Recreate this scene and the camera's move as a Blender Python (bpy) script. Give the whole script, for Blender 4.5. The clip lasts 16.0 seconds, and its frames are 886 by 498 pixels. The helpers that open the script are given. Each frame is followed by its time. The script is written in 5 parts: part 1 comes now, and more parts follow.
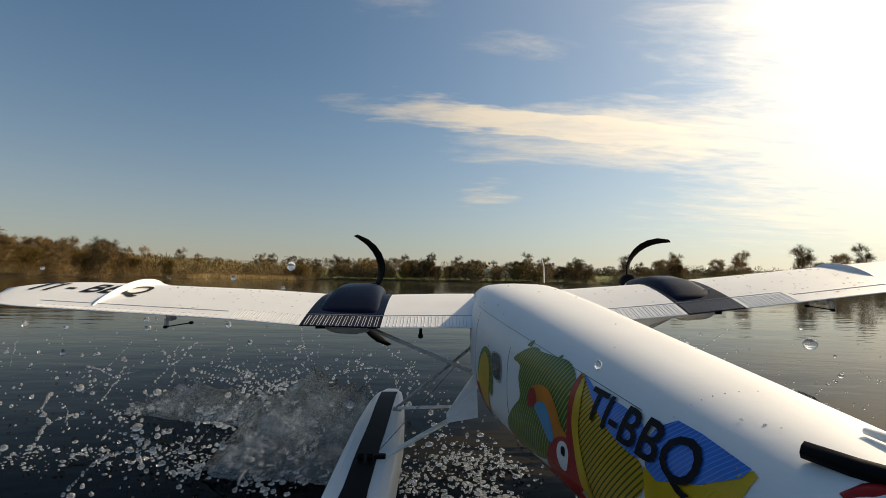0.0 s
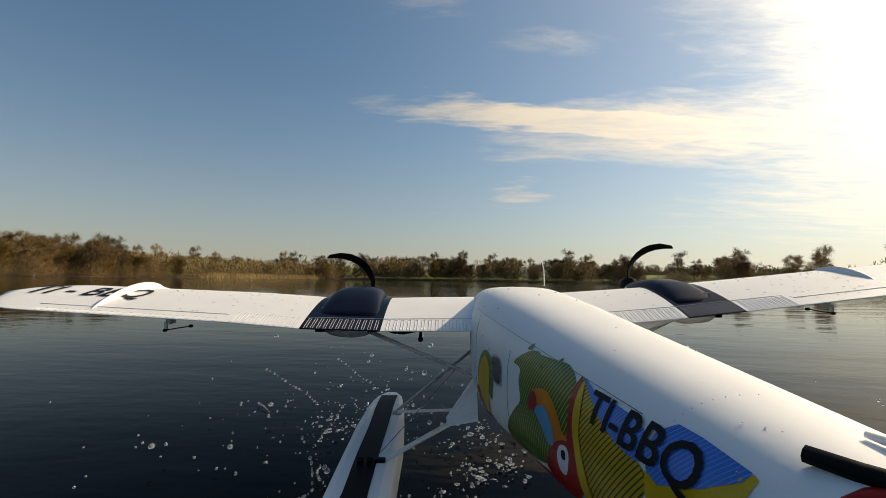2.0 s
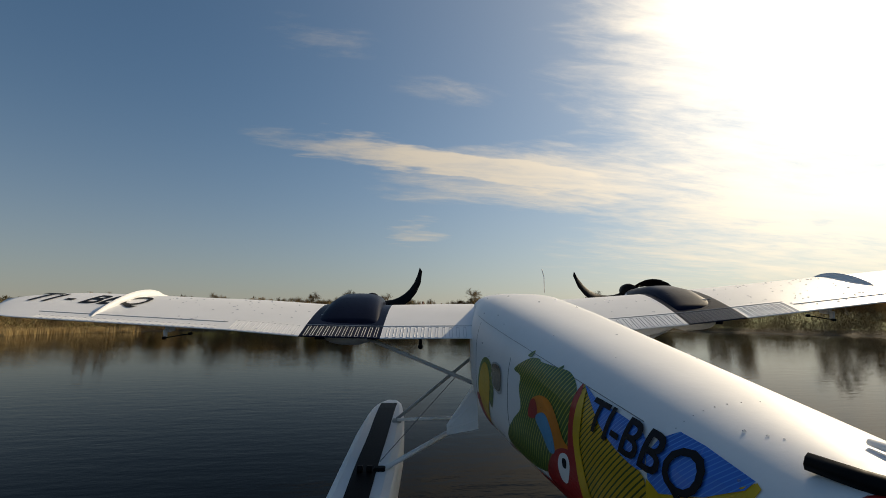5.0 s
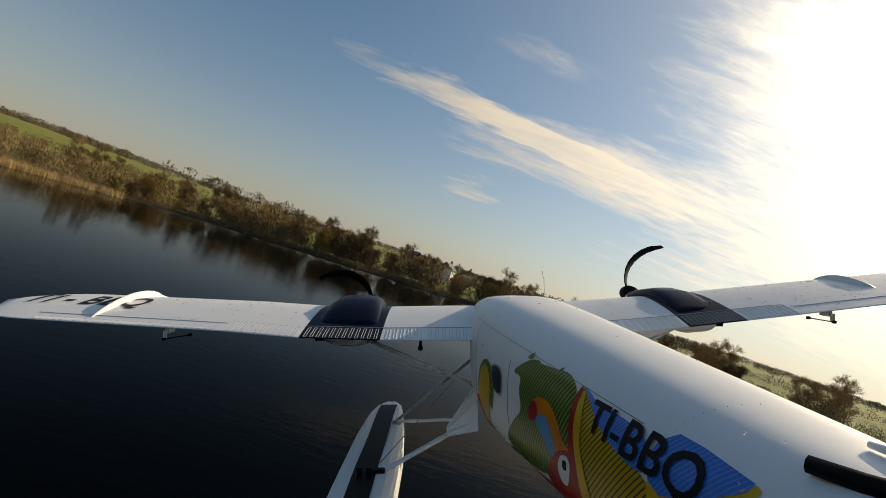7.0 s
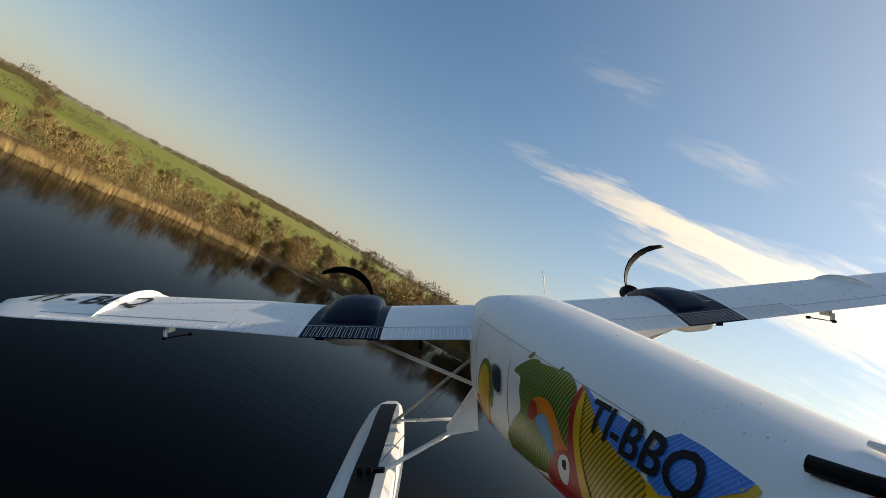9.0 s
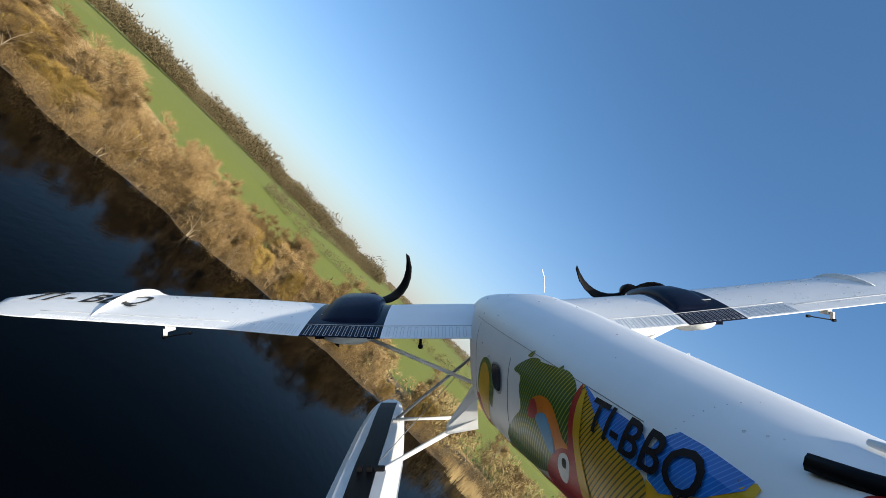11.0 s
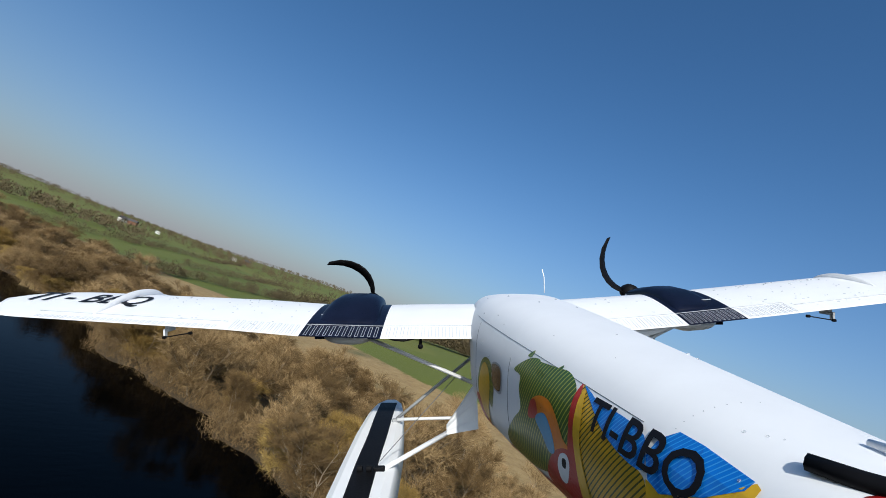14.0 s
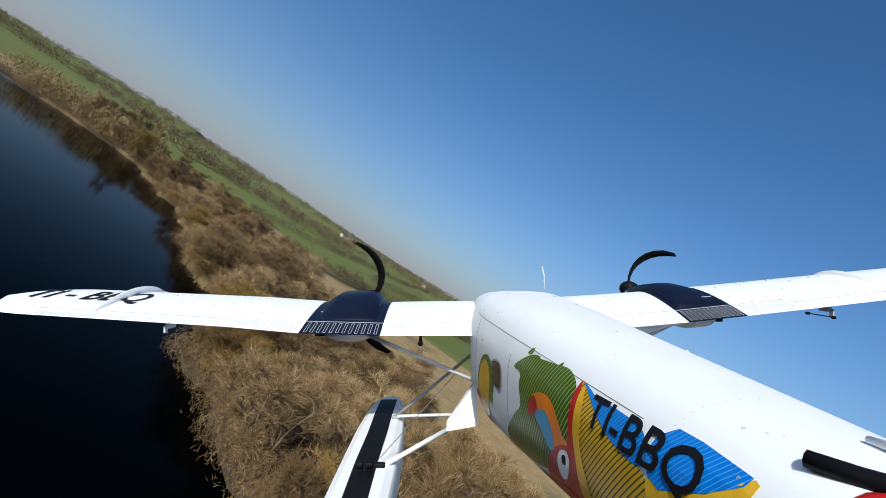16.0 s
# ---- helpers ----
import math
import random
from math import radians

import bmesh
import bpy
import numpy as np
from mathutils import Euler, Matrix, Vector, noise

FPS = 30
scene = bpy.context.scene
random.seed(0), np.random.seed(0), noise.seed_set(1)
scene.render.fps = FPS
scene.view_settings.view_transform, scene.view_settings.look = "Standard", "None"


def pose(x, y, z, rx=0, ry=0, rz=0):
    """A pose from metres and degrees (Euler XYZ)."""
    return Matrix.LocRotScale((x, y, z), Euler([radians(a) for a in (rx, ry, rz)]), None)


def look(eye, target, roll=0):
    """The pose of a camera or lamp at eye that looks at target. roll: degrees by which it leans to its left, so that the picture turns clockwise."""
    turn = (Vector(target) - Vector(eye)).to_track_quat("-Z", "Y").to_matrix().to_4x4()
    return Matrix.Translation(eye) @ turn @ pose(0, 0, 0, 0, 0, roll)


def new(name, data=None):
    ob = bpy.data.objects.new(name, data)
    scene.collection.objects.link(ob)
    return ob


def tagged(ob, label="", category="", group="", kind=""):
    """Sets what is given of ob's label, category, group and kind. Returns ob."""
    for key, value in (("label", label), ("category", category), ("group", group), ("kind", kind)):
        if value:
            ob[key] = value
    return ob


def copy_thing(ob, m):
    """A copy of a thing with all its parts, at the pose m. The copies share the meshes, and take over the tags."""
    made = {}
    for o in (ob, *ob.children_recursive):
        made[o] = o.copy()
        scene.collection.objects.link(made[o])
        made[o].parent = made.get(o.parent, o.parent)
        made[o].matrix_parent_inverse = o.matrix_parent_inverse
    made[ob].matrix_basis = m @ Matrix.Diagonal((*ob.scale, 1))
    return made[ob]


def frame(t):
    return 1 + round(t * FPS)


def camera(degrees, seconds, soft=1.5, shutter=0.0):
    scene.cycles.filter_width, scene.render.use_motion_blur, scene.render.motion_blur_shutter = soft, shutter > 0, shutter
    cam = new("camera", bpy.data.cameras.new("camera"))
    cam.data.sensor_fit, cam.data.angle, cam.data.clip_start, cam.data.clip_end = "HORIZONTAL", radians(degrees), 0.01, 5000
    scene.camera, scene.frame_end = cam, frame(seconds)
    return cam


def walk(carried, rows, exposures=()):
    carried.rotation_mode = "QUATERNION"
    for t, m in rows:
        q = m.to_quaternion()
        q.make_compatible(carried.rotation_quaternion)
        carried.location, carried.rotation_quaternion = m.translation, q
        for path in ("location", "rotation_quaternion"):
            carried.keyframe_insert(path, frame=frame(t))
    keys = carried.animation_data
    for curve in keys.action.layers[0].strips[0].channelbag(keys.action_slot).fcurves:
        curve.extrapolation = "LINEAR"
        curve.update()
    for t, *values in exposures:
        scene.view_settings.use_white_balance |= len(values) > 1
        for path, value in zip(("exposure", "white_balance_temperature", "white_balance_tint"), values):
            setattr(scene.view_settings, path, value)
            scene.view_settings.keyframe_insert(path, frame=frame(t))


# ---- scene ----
SEC = 16.0
LENS = 88.0
cam = camera(LENS, SEC, soft=0.9, shutter=0.0)


def flight(x, y, z, yaw, pitch, roll):
    """Pose of a camera at (x, y, z): heading yaw to the left of north, nose up by pitch, banked left by roll."""
    return pose(x, y, z, 0, 0, yaw) @ pose(0, 0, 0, 90 + pitch) @ pose(0, 0, 0, 0, 0, roll)


# seconds, east, north, height, heading, pitch, bank, nod of the tail mount against the airframe
FLIGHT = [
    (0, 0, 0, 0.26, 0, 4, 0.9, 1.4),
    (0.5, 0, 3.2, 0.26, 1, 6, 0.7, 1.3),
    (1, -0.1, 6.7, 0.27, 2.5, 9.6, 0.3, 1.4),
    (1.5, -0.3, 10.4, 0.27, 3.2, 5.2, 0.6, 1.05),
    (2, -0.5, 14.3, 0.27, 3.9, 3.9, 0.8, 1),
    (2.5, -0.7, 18.5, 0.28, 2.6, 5.6, 0.8, 1.4),
    (3, -0.6, 23, 0.4, -3.4, 8.3, 0, 0.2),
    (3.5, -0.1, 28, 0.75, -8.1, 13.2, -4.6, 0.35),
    (4, 0.6, 33.4, 1.35, -8.5, 21.9, -3.4, 0.55),
    (4.5, 1.4, 39, 2.15, -8.7, 19, -3.1, 0.3),
    (4.7, 1.7, 41.3, 2.5, -8.7, 11.5, -2, 0.2),
    (5.4, 2.9, 49.2, 3.7, -8.6, 8, 4, 0.1),
    (6.2, 4.2, 58.2, 5.1, -8.2, 3.5, 13, 0),
    (7, 5.2, 67.2, 6.4, -4.6, 2.7, 18.2, -0.07),
    (7.5, 5.6, 72.9, 7, 3.2, 11.9, 18.6, 0.63),
    (8, 5.4, 78.6, 7.7, 8.1, 15, 24.4, 0.35),
    (8.5, 4.6, 84.3, 8.4, 12.5, 11.4, 26.2, 0.07),
    (9, 3.3, 89.9, 8.9, 16.7, 6, 27.5, 0),
    (9.5, 1.2, 95.3, 9.5, 28, 5.5, 32, 0),
    (10, -2.3, 99.9, 10.3, 44, 6, 38, 0.05),
    (10.5, -7.2, 103.1, 11.1, 63, 7, 42.5, 0.1),
    (11, -13, 104.6, 11.7, 83, 8, 45, 0.15),
    (11.5, -19, 104, 12.1, 101.3, 9.6, 45.4, 0.2),
    (12, -24.7, 102.3, 12.1, 113.2, 13.4, 47.7, 0.55),
    (12.5, -29.8, 99.5, 12.2, 120.3, 11.7, 42.3, 0.28),
    (13, -33.7, 96.1, 12.8, 123.8, 8, 38.7, 0.42),
    (13.5, -36.6, 92.5, 13.6, 124.5, 10.7, 30.6, 0.2),
    (14, -39.7, 88.5, 14.5, 127.9, 9.6, 20.5, 0.14),
    (14.5, -43.2, 84.5, 15.1, 128.4, 11.0, 20.5, 0),
    (15, -47.1, 80.4, 15.5, 135.8, 4.7, 24.9, 0.07),
    (15.5, -51.2, 76.0, 15.3, 141.8, -1.6, 35.1, 0.07),
    (16, -54.9, 71.4, 15.2, 151.1, 4.5, 32.7, 0.5),
]
walk(cam, [(r[0], flight(*r[1:7])) for r in FLIGHT], exposures=[(0.0, -0.15, 9200, 10), (2.5, -0.1, 9200, 10), (4.5, -0.5, 8600, 10), (7.0, -0.25, 9200, 10), (9.0, 0.25, 9000, 10), (11.5, 0.6, 6600, 8), (12.5, 0.15, 6300, 8), (14.5, -0.25, 6100, 8), (16.0, -0.2, 6000, 8)])

# ---- light ----
SUN_RIGHT, SUN_UP = 60.0, 33.0      # degrees east of north, degrees above the horizon
sun_dir = Vector((math.sin(radians(SUN_RIGHT)) * math.cos(radians(SUN_UP)),
                  math.cos(radians(SUN_RIGHT)) * math.cos(radians(SUN_UP)), math.sin(radians(SUN_UP))))
sun = new("sun", bpy.data.lights.new("sun", "SUN"))
sun.data.energy, sun.data.angle, sun.data.color = 4.6, radians(0.6), (1.0, 0.94, 0.84)
sun.matrix_world = look(sun_dir * 50, (0, 0, 0))


class Nodes:
    """Short hand for building a node tree."""

    def __init__(self, tree):
        self.t = tree
        tree.nodes.clear()

    def add(self, kind, props=None, **inputs):
        n = self.t.nodes.new(kind)
        for k, v in (props or {}).items():
            setattr(n, k, v)
        for k, v in inputs.items():
            key = int(k[1:]) if k[0] == "i" and k[1:].isdigit() else k.replace("_", " ")
            if isinstance(v, bpy.types.NodeSocket):
                self.t.links.new(v, n.inputs[key])
            else:
                n.inputs[key].default_value = v
        return n

    def math(self, op, a, b=0.0, clamp=False):
        return self.add("ShaderNodeMath", {"operation": op, "use_clamp": clamp}, i0=a, i1=b).outputs[0]

    def mix(self, f, a, b):
        n = self.add("ShaderNodeMix", {"data_type": "RGBA"}, i0=f, i6=a, i7=b)
        return n.outputs[2]

    def noise(self, vec, scale, detail=4.0, rough=0.55, dist=0.0):
        return self.add("ShaderNodeTexNoise", None, Vector=vec, Scale=scale, Detail=detail, Roughness=rough, Distortion=dist).outputs[0]

    def ramp(self, f, stops):
        n = self.add("ShaderNodeValToRGB", None, Fac=f)
        e = n.color_ramp.elements
        while len(e) < len(stops):
            e.new(0.5)
        for el, (p, c) in zip(e, stops):
            el.position, el.color = p, (*c, 1)
        return n.outputs[0]

    def smooth(self, f, lo, hi):
        return self.add("ShaderNodeMapRange", {"interpolation_type": "SMOOTHSTEP"}, i0=f, i1=lo, i2=hi).outputs[0]


world = bpy.data.worlds.new("sky")
scene.world = world
world.use_nodes = True
N = Nodes(world.node_tree)
co = N.add("ShaderNodeTexCoord").outputs["Generated"]
sky = N.add("ShaderNodeTexSky", {"sky_type": "NISHITA", "sun_disc": False, "sun_elevation": radians(SUN_UP),
                                 "sun_rotation": radians(SUN_RIGHT), "air_density": 1.0, "dust_density": 0.35, "ozone_density": 3.5}).outputs[0]


def cloud_axes(right, up):
    """The sky's direction at degrees east of north and above the horizon."""
    a, e = radians(right), radians(up)
    return (math.sin(a) * math.cos(e), math.cos(a) * math.cos(e), math.sin(e))


xyz = N.add("ShaderNodeSeparateXYZ", None, Vector=co)
flat = N.math("DIVIDE", 1.0, N.math("MAXIMUM", N.math("ADD", xyz.outputs[2], 0.12), 0.05))
# cirrus on a flat layer, drawn out from east to west
layer = N.add("ShaderNodeVectorMath", {"operation": "MULTIPLY"}, i0=co,
              i1=N.add("ShaderNodeCombineXYZ", None, X=flat, Y=flat, Z=0.0).outputs[0]).outputs[0]
turned = N.add("ShaderNodeMapping", None, Vector=layer, Rotation=(0, 0, radians(-20)), Scale=(0.65, 2.0, 1)).outputs[0]
streak = N.noise(turned, 1.7, 8.0, 0.62, 0.6)
fine = N.noise(turned, 6.0, 6.0, 0.65, 0.4)
lumps = N.math("ADD", N.math("MULTIPLY", streak, 0.6), N.math("MULTIPLY", fine, 0.4))


def patch(p0, p1, wide):
    """A soft lens-shaped region of the sky from one direction to another, wide in degrees across."""
    a, b = Vector(cloud_axes(*p0)), Vector(cloud_axes(*p1))
    mid, along = ((a + b) / 2).normalized(), (b - a)
    half = along.length / 2
    along.normalize()
    across = mid.cross(along).normalized()
    u = N.math("DIVIDE", N.add("ShaderNodeVectorMath", {"operation": "DOT_PRODUCT"}, i0=N.add("ShaderNodeVectorMath", {"operation": "SUBTRACT"}, i0=bent, i1=mid).outputs[0], i1=along).outputs["Value"], half)
    v = N.math("DIVIDE", N.add("ShaderNodeVectorMath", {"operation": "DOT_PRODUCT"}, i0=bent, i1=across).outputs["Value"], radians(wide))
    front = N.math("GREATER_THAN", N.add("ShaderNodeVectorMath", {"operation": "DOT_PRODUCT"}, i0=bent, i1=mid).outputs["Value"], 0.0)
    r = N.math("ADD", N.math("MULTIPLY", u, u), N.math("MULTIPLY", v, v))
    return N.math("MULTIPLY", N.smooth(r, 1.0, 0.0), front)


drift = N.add("ShaderNodeTexNoise", None, Vector=turned, Scale=2.2, Detail=5.0, Roughness=0.6).outputs["Color"]
bent = N.add("ShaderNodeVectorMath", {"operation": "ADD"}, i0=co, i1=N.add("ShaderNodeVectorMath", {"operation": "SCALE"}, i0=N.add("ShaderNodeVectorMath", {"operation": "SUBTRACT"}, i0=drift, i1=(0.5, 0.5, 0.5)).outputs[0], Scale=0.10).outputs[0]).outputs[0]
total = None
for p0, p1, wide, gain in (((-22, 21.2), (36, 13.5), 1.9, 1.25), ((-9, 17.5), (66, 9), 6.0, 1.1), ((0, 11.2), (11, 9.8), 2.0, 0.85),
                           ((14, 30), (84, 13), 12.0, 1.3), ((-2, 28.6), (20, 26.3), 1.8, 0.34), ((22, 44), (95, 42), 16.0, 1.1),
                           ((-20, 33), (6, 30), 3.0, 0.3), ((14, 8), (95, 4), 7.0, 1.1), ((50, 22), (120, 14), 12.0, 1.2)):
    m = N.math("MULTIPLY", patch(p0, p1, wide), gain)
    total = m if total is None else N.math("ADD", total, m)
density = N.math("ADD", N.math("MULTIPLY", N.math("MINIMUM", total, 1.6), 0.85), N.math("MULTIPLY", N.math("SUBTRACT", lumps, 0.5), 2.9))
cover = N.math("MULTIPLY", N.smooth(density, 0.15, 1.6), N.smooth(total, 0.02, 0.3))
toward = N.math("MAXIMUM", N.add("ShaderNodeVectorMath", {"operation": "DOT_PRODUCT"}, i0=co, i1=tuple(sun_dir)).outputs["Value"], 0.0)
glow = N.math("ADD", N.math("MULTIPLY", N.math("POWER", toward, 4.0), 2.6), N.math("MULTIPLY", N.math("POWER", toward, 22.0), 9.0))
lit_cloud = N.add("ShaderNodeVectorMath", {"operation": "SCALE"}, i0=(8.6, 8.3, 7.8), Scale=N.math("ADD", 0.85, N.math("MULTIPLY", glow, 0.5))).outputs[0]
aureole = N.add("ShaderNodeVectorMath", {"operation": "SCALE"}, i0=(1.15, 1.1, 1.0), Scale=glow).outputs[0]
haze = N.math("POWER", N.math("SUBTRACT", 1.0, N.math("ABSOLUTE", xyz.outputs[2])), 6.0)
clear = N.add("ShaderNodeVectorMath", {"operation": "MULTIPLY"}, i0=N.add("ShaderNodeVectorMath", {"operation": "ADD"}, i0=sky, i1=(0.08, 0.16, 0.30)).outputs[0], i1=(0.68, 1.02, 1.22)).outputs[0]
low_light = N.add("ShaderNodeVectorMath", {"operation": "SCALE"}, i0=(4.1, 3.9, 4.05), Scale=N.math("ADD", 1.0, N.math("MULTIPLY", N.math("POWER", toward, 3.0), 1.6))).outputs[0]
hazed = N.mix(N.math("MULTIPLY", haze, 0.9), clear, low_light)
veiled = N.add("ShaderNodeVectorMath", {"operation": "ADD"}, i0=hazed, i1=aureole).outputs[0]
final = N.mix(N.math("MULTIPLY", cover, 0.8), veiled, lit_cloud)
back = N.add("ShaderNodeBackground", None, Color=final, Strength=0.1)
N.t.links.new(back.outputs[0], N.add("ShaderNodeOutputWorld").inputs[0])

# ---- materials ----


def material(name, rough=0.5, metal=0.0, **more):
    m = bpy.data.materials.new(name)
    m.use_nodes = True
    n = Nodes(m.node_tree)
    p = n.add("ShaderNodeBsdfPrincipled", None, Roughness=rough, Metallic=metal)
    for k, v in more.items():
        p.inputs[k.replace("_", " ")].default_value = v
    n.t.links.new(p.outputs[0], n.add("ShaderNodeOutputMaterial").inputs[0])
    n.p = p
    return m, n


def to(n, key, socket):
    n.t.links.new(socket, n.p.inputs[key])


def bump(n, height, strength, distance):
    to(n, "Normal", n.add("ShaderNodeBump", None, Height=height, Strength=strength, Distance=distance).outputs[0])


def painted(name, colour, rough=0.3, spread=0.05, scale=40.0, dirt=0.25, gloss=0.5):
    """Painted foam: slight mottling, a fine foam grain and faint water marks."""
    m, n = material(name, rough, Specular_IOR_Level=gloss)
    pos = n.add("ShaderNodeTexCoord").outputs["Object"]
    big = n.noise(pos, scale, 5.0)
    small = n.noise(pos, scale * 14, 3.0)
    dark = tuple(c * (1 - spread * 3) for c in colour)
    lite = tuple(min(c * (1 + spread), 0.95) for c in colour)
    c1 = n.ramp(big, [(0.3, dark), (0.62, lite)])
    stain = n.math("MULTIPLY", n.smooth(n.noise(pos, scale * 0.5, 7.0, 0.7, 1.5), 0.58, 0.75), dirt)
    to(n, "Base Color", n.mix(stain, c1, tuple(c * 0.75 for c in colour) + (1,)))
    to(n, "Roughness", n.math("ADD", n.math("MULTIPLY", small, 0.25), rough - 0.1))
    bump(n, small, 0.12, 0.0004)
    return m


INK = painted("black_lettering_film", (0.006, 0.006, 0.009), 0.55, 0.1, gloss=0.15)
WHITE = painted("white_foam_paint", (0.82, 0.82, 0.82), 0.42, 0.012, 25.0, 0.06, 0.35)
NAVY = painted("dark_navy_paint", (0.007, 0.010, 0.024), 0.3, 0.1, gloss=0.05)
BLACK = painted("black_plastic", (0.008, 0.008, 0.009), 0.45, 0.1, gloss=0.06)
GREY = painted("grey_metal_paint", (0.42, 0.43, 0.44), 0.35)
GREYLINE = painted("light_grey_groove", (0.45, 0.46, 0.48), 0.45)
PALELINE = painted("pale_groove", (0.60, 0.61, 0.63), 0.45)
DARKLINE = painted("panel_line_grey", (0.16, 0.16, 0.17), 0.5)
RED = painted("red_paint", (0.45, 0.015, 0.015), 0.3, 0.08, gloss=0.22)
GLASS_DARK = painted("dark_window_film", (0.03, 0.025, 0.025), 0.15, 0.05)


def striped(name, base, line, angle, pitch_m, share=0.3):
    """Printed film with fine parallel lines across the fuselage side."""
    m, n = material(name, 0.3, Specular_IOR_Level=0.22)
    pos = n.add("ShaderNodeTexCoord").outputs["Object"]
    s = n.add("ShaderNodeSeparateXYZ", None, Vector=pos)
    a = radians(angle)
    u = n.math("ADD", n.math("MULTIPLY", s.outputs[1], math.cos(a)), n.math("MULTIPLY", s.outputs[2], math.sin(a)))
    fr = n.math("FRACT", n.math("DIVIDE", u, pitch_m))
    on = n.math("LESS_THAN", fr, share)
    mott = n.ramp(n.noise(pos, 30, 5), [(0.3, tuple(c * 0.8 for c in base)), (0.7, tuple(min(1, c * 1.15) for c in base))])
    to(n, "Base Color", n.mix(on, mott, (*line, 1)))
    return m


GREEN_FILM = striped("green_striped_film", (0.026, 0.105, 0.012), (0.34, 0.36, 0.05), 35, 0.0024, 0.26)
YELLOW_FILM = striped("yellow_striped_film", (0.62, 0.36, 0.02), (0.05, 0.06, 0.01), 42, 0.0017, 0.32)
BLUE_FILM = striped("blue_striped_film", (0.008, 0.17, 0.62), (0.05, 0.30, 0.70), 38, 0.0013, 0.22)
YELLOW = painted("yellow_film", (0.72, 0.42, 0.02), 0.3, 0.08, gloss=0.22)
ORANGE = painted("orange_film", (0.80, 0.22, 0.012), 0.3, 0.08, gloss=0.22)
SKYBLUE = painted("sky_blue_film", (0.06, 0.32, 0.55), 0.3, 0.08, gloss=0.22)

# ---- ground, lake ----
SHORE = [(-72, 95), (-66.5, 84), (-64.5, 71), (-66, 53), (-64, 39), (-63, 13), (-59, -20), (-50, -58), (-30, -88), (15, -112), (70, -110), (104, -60),
         (98, 10), (96, 70), (92, 120), (78, 160), (52, 182), (20, 192), (-15, 190), (-50, 180), (-64, 162), (-72, 140), (-75, 112)]


def smooth_ring(points, steps=8):
    out, n = [], len(points)
    for i in range(n):
        p = [Vector(points[(i + k) % n]) for k in (-1, 0, 1, 2)]
        for s in range(steps):
            t = s / steps
            out.append(0.5 * (2 * p[1] + (p[2] - p[0]) * t + (2 * p[0] - 5 * p[1] + 4 * p[2] - p[3]) * t * t + (3 * p[1] - p[0] - 3 * p[2] + p[3]) * t ** 3))
    return np.array([(v.x, v.y) for v in out])


RING = smooth_ring(SHORE)
_k = np.arange(len(RING))
RING = RING + np.stack([np.sin(_k * 1.7) * 1.1 + np.sin(_k * 0.61) * 1.3, np.cos(_k * 1.3) * 1.1 + np.sin(_k * 0.47) * 1.2], 1)


def from_shore(px, py):
    """Distance to the shore line, negative on the lake."""
    px, py = np.asarray(px, float), np.asarray(py, float)
    best, inside = np.full(px.shape, 1e9), np.zeros(px.shape, bool)
    for a, b in zip(RING, np.roll(RING, -1, 0)):
        d = b - a
        t = np.clip(((px - a[0]) * d[0] + (py - a[1]) * d[1]) / (d @ d), 0, 1)
        best = np.minimum(best, np.hypot(px - a[0] - t * d[0], py - a[1] - t * d[1]))
        cross = (a[1] > py) != (b[1] > py)
        with np.errstate(divide="ignore", invalid="ignore"):
            inside ^= cross & (px < d[0] * (py - a[1]) / (d[1] if d[1] else 1e-9) + a[0])
    return np.where(inside, -best, best)


_A, _D = RING, np.roll(RING, -1, 0) - RING
_DD = (_D ** 2).sum(1)


def shore_gap(x, y):
    """from_shore for one place."""
    qx, qy = x - _A[:, 0], y - _A[:, 1]
    t = np.clip((qx * _D[:, 0] + qy * _D[:, 1]) / _DD, 0, 1)
    gap = math.sqrt(float(((qx - t * _D[:, 0]) ** 2 + (qy - t * _D[:, 1]) ** 2).min()))
    cross = (qy < 0) != (qy < _D[:, 1])
    dy = np.where(_D[:, 1] == 0, 1e-9, _D[:, 1])
    return -gap if np.count_nonzero(cross & (qx < _D[:, 0] * qy / dy)) % 2 else gap


def step(x, lo, hi):
    t = np.clip((x - lo) / (hi - lo), 0, 1)
    return t * t * (3 - 2 * t)


def ground_height(px, py, d=None):
    px, py = np.asarray(px, float), np.asarray(py, float)
    d = from_shore(px, py) if d is None else d
    ang = np.degrees(np.arctan2(px + 20, py - 60))
    rise = 11.0 * np.exp(-((ang + 42) / 32.0) ** 2) + 5.0 * np.exp(-((ang - 10) / 40.0) ** 2) + 5.0 * np.exp(-((ang - 62) / 30.0) ** 2)
    bank = np.where(d > 0, 0.08 + 0.7 * step(d, 0, 9), -1.6 * step(-d, 0, 7))
    hill = rise * step(d, 26, 210) + 6.5 * np.exp(-((ang + 104) / 29.0) ** 2) * step(d, 16, 125)
    far = 24.0 * step(np.hypot(px, py), 420, 1500) * (0.6 + 0.4 * np.sin(ang * 0.13) * np.cos(ang * 0.05 + 1))
    rough = np.where(d > 0, 0.25 * np.sin(px * 0.11 + 1) * np.sin(py * 0.13) * step(d, 4, 30), 0)
    return bank + hill + far + rough


def wild(py):
    """How wide the tree belt and the dry grass are at a place along the west shore."""
    k = 1 - step(np.asarray(py, float), 42, 92)
    return 15 + 6 * k, 20 + 42 * k


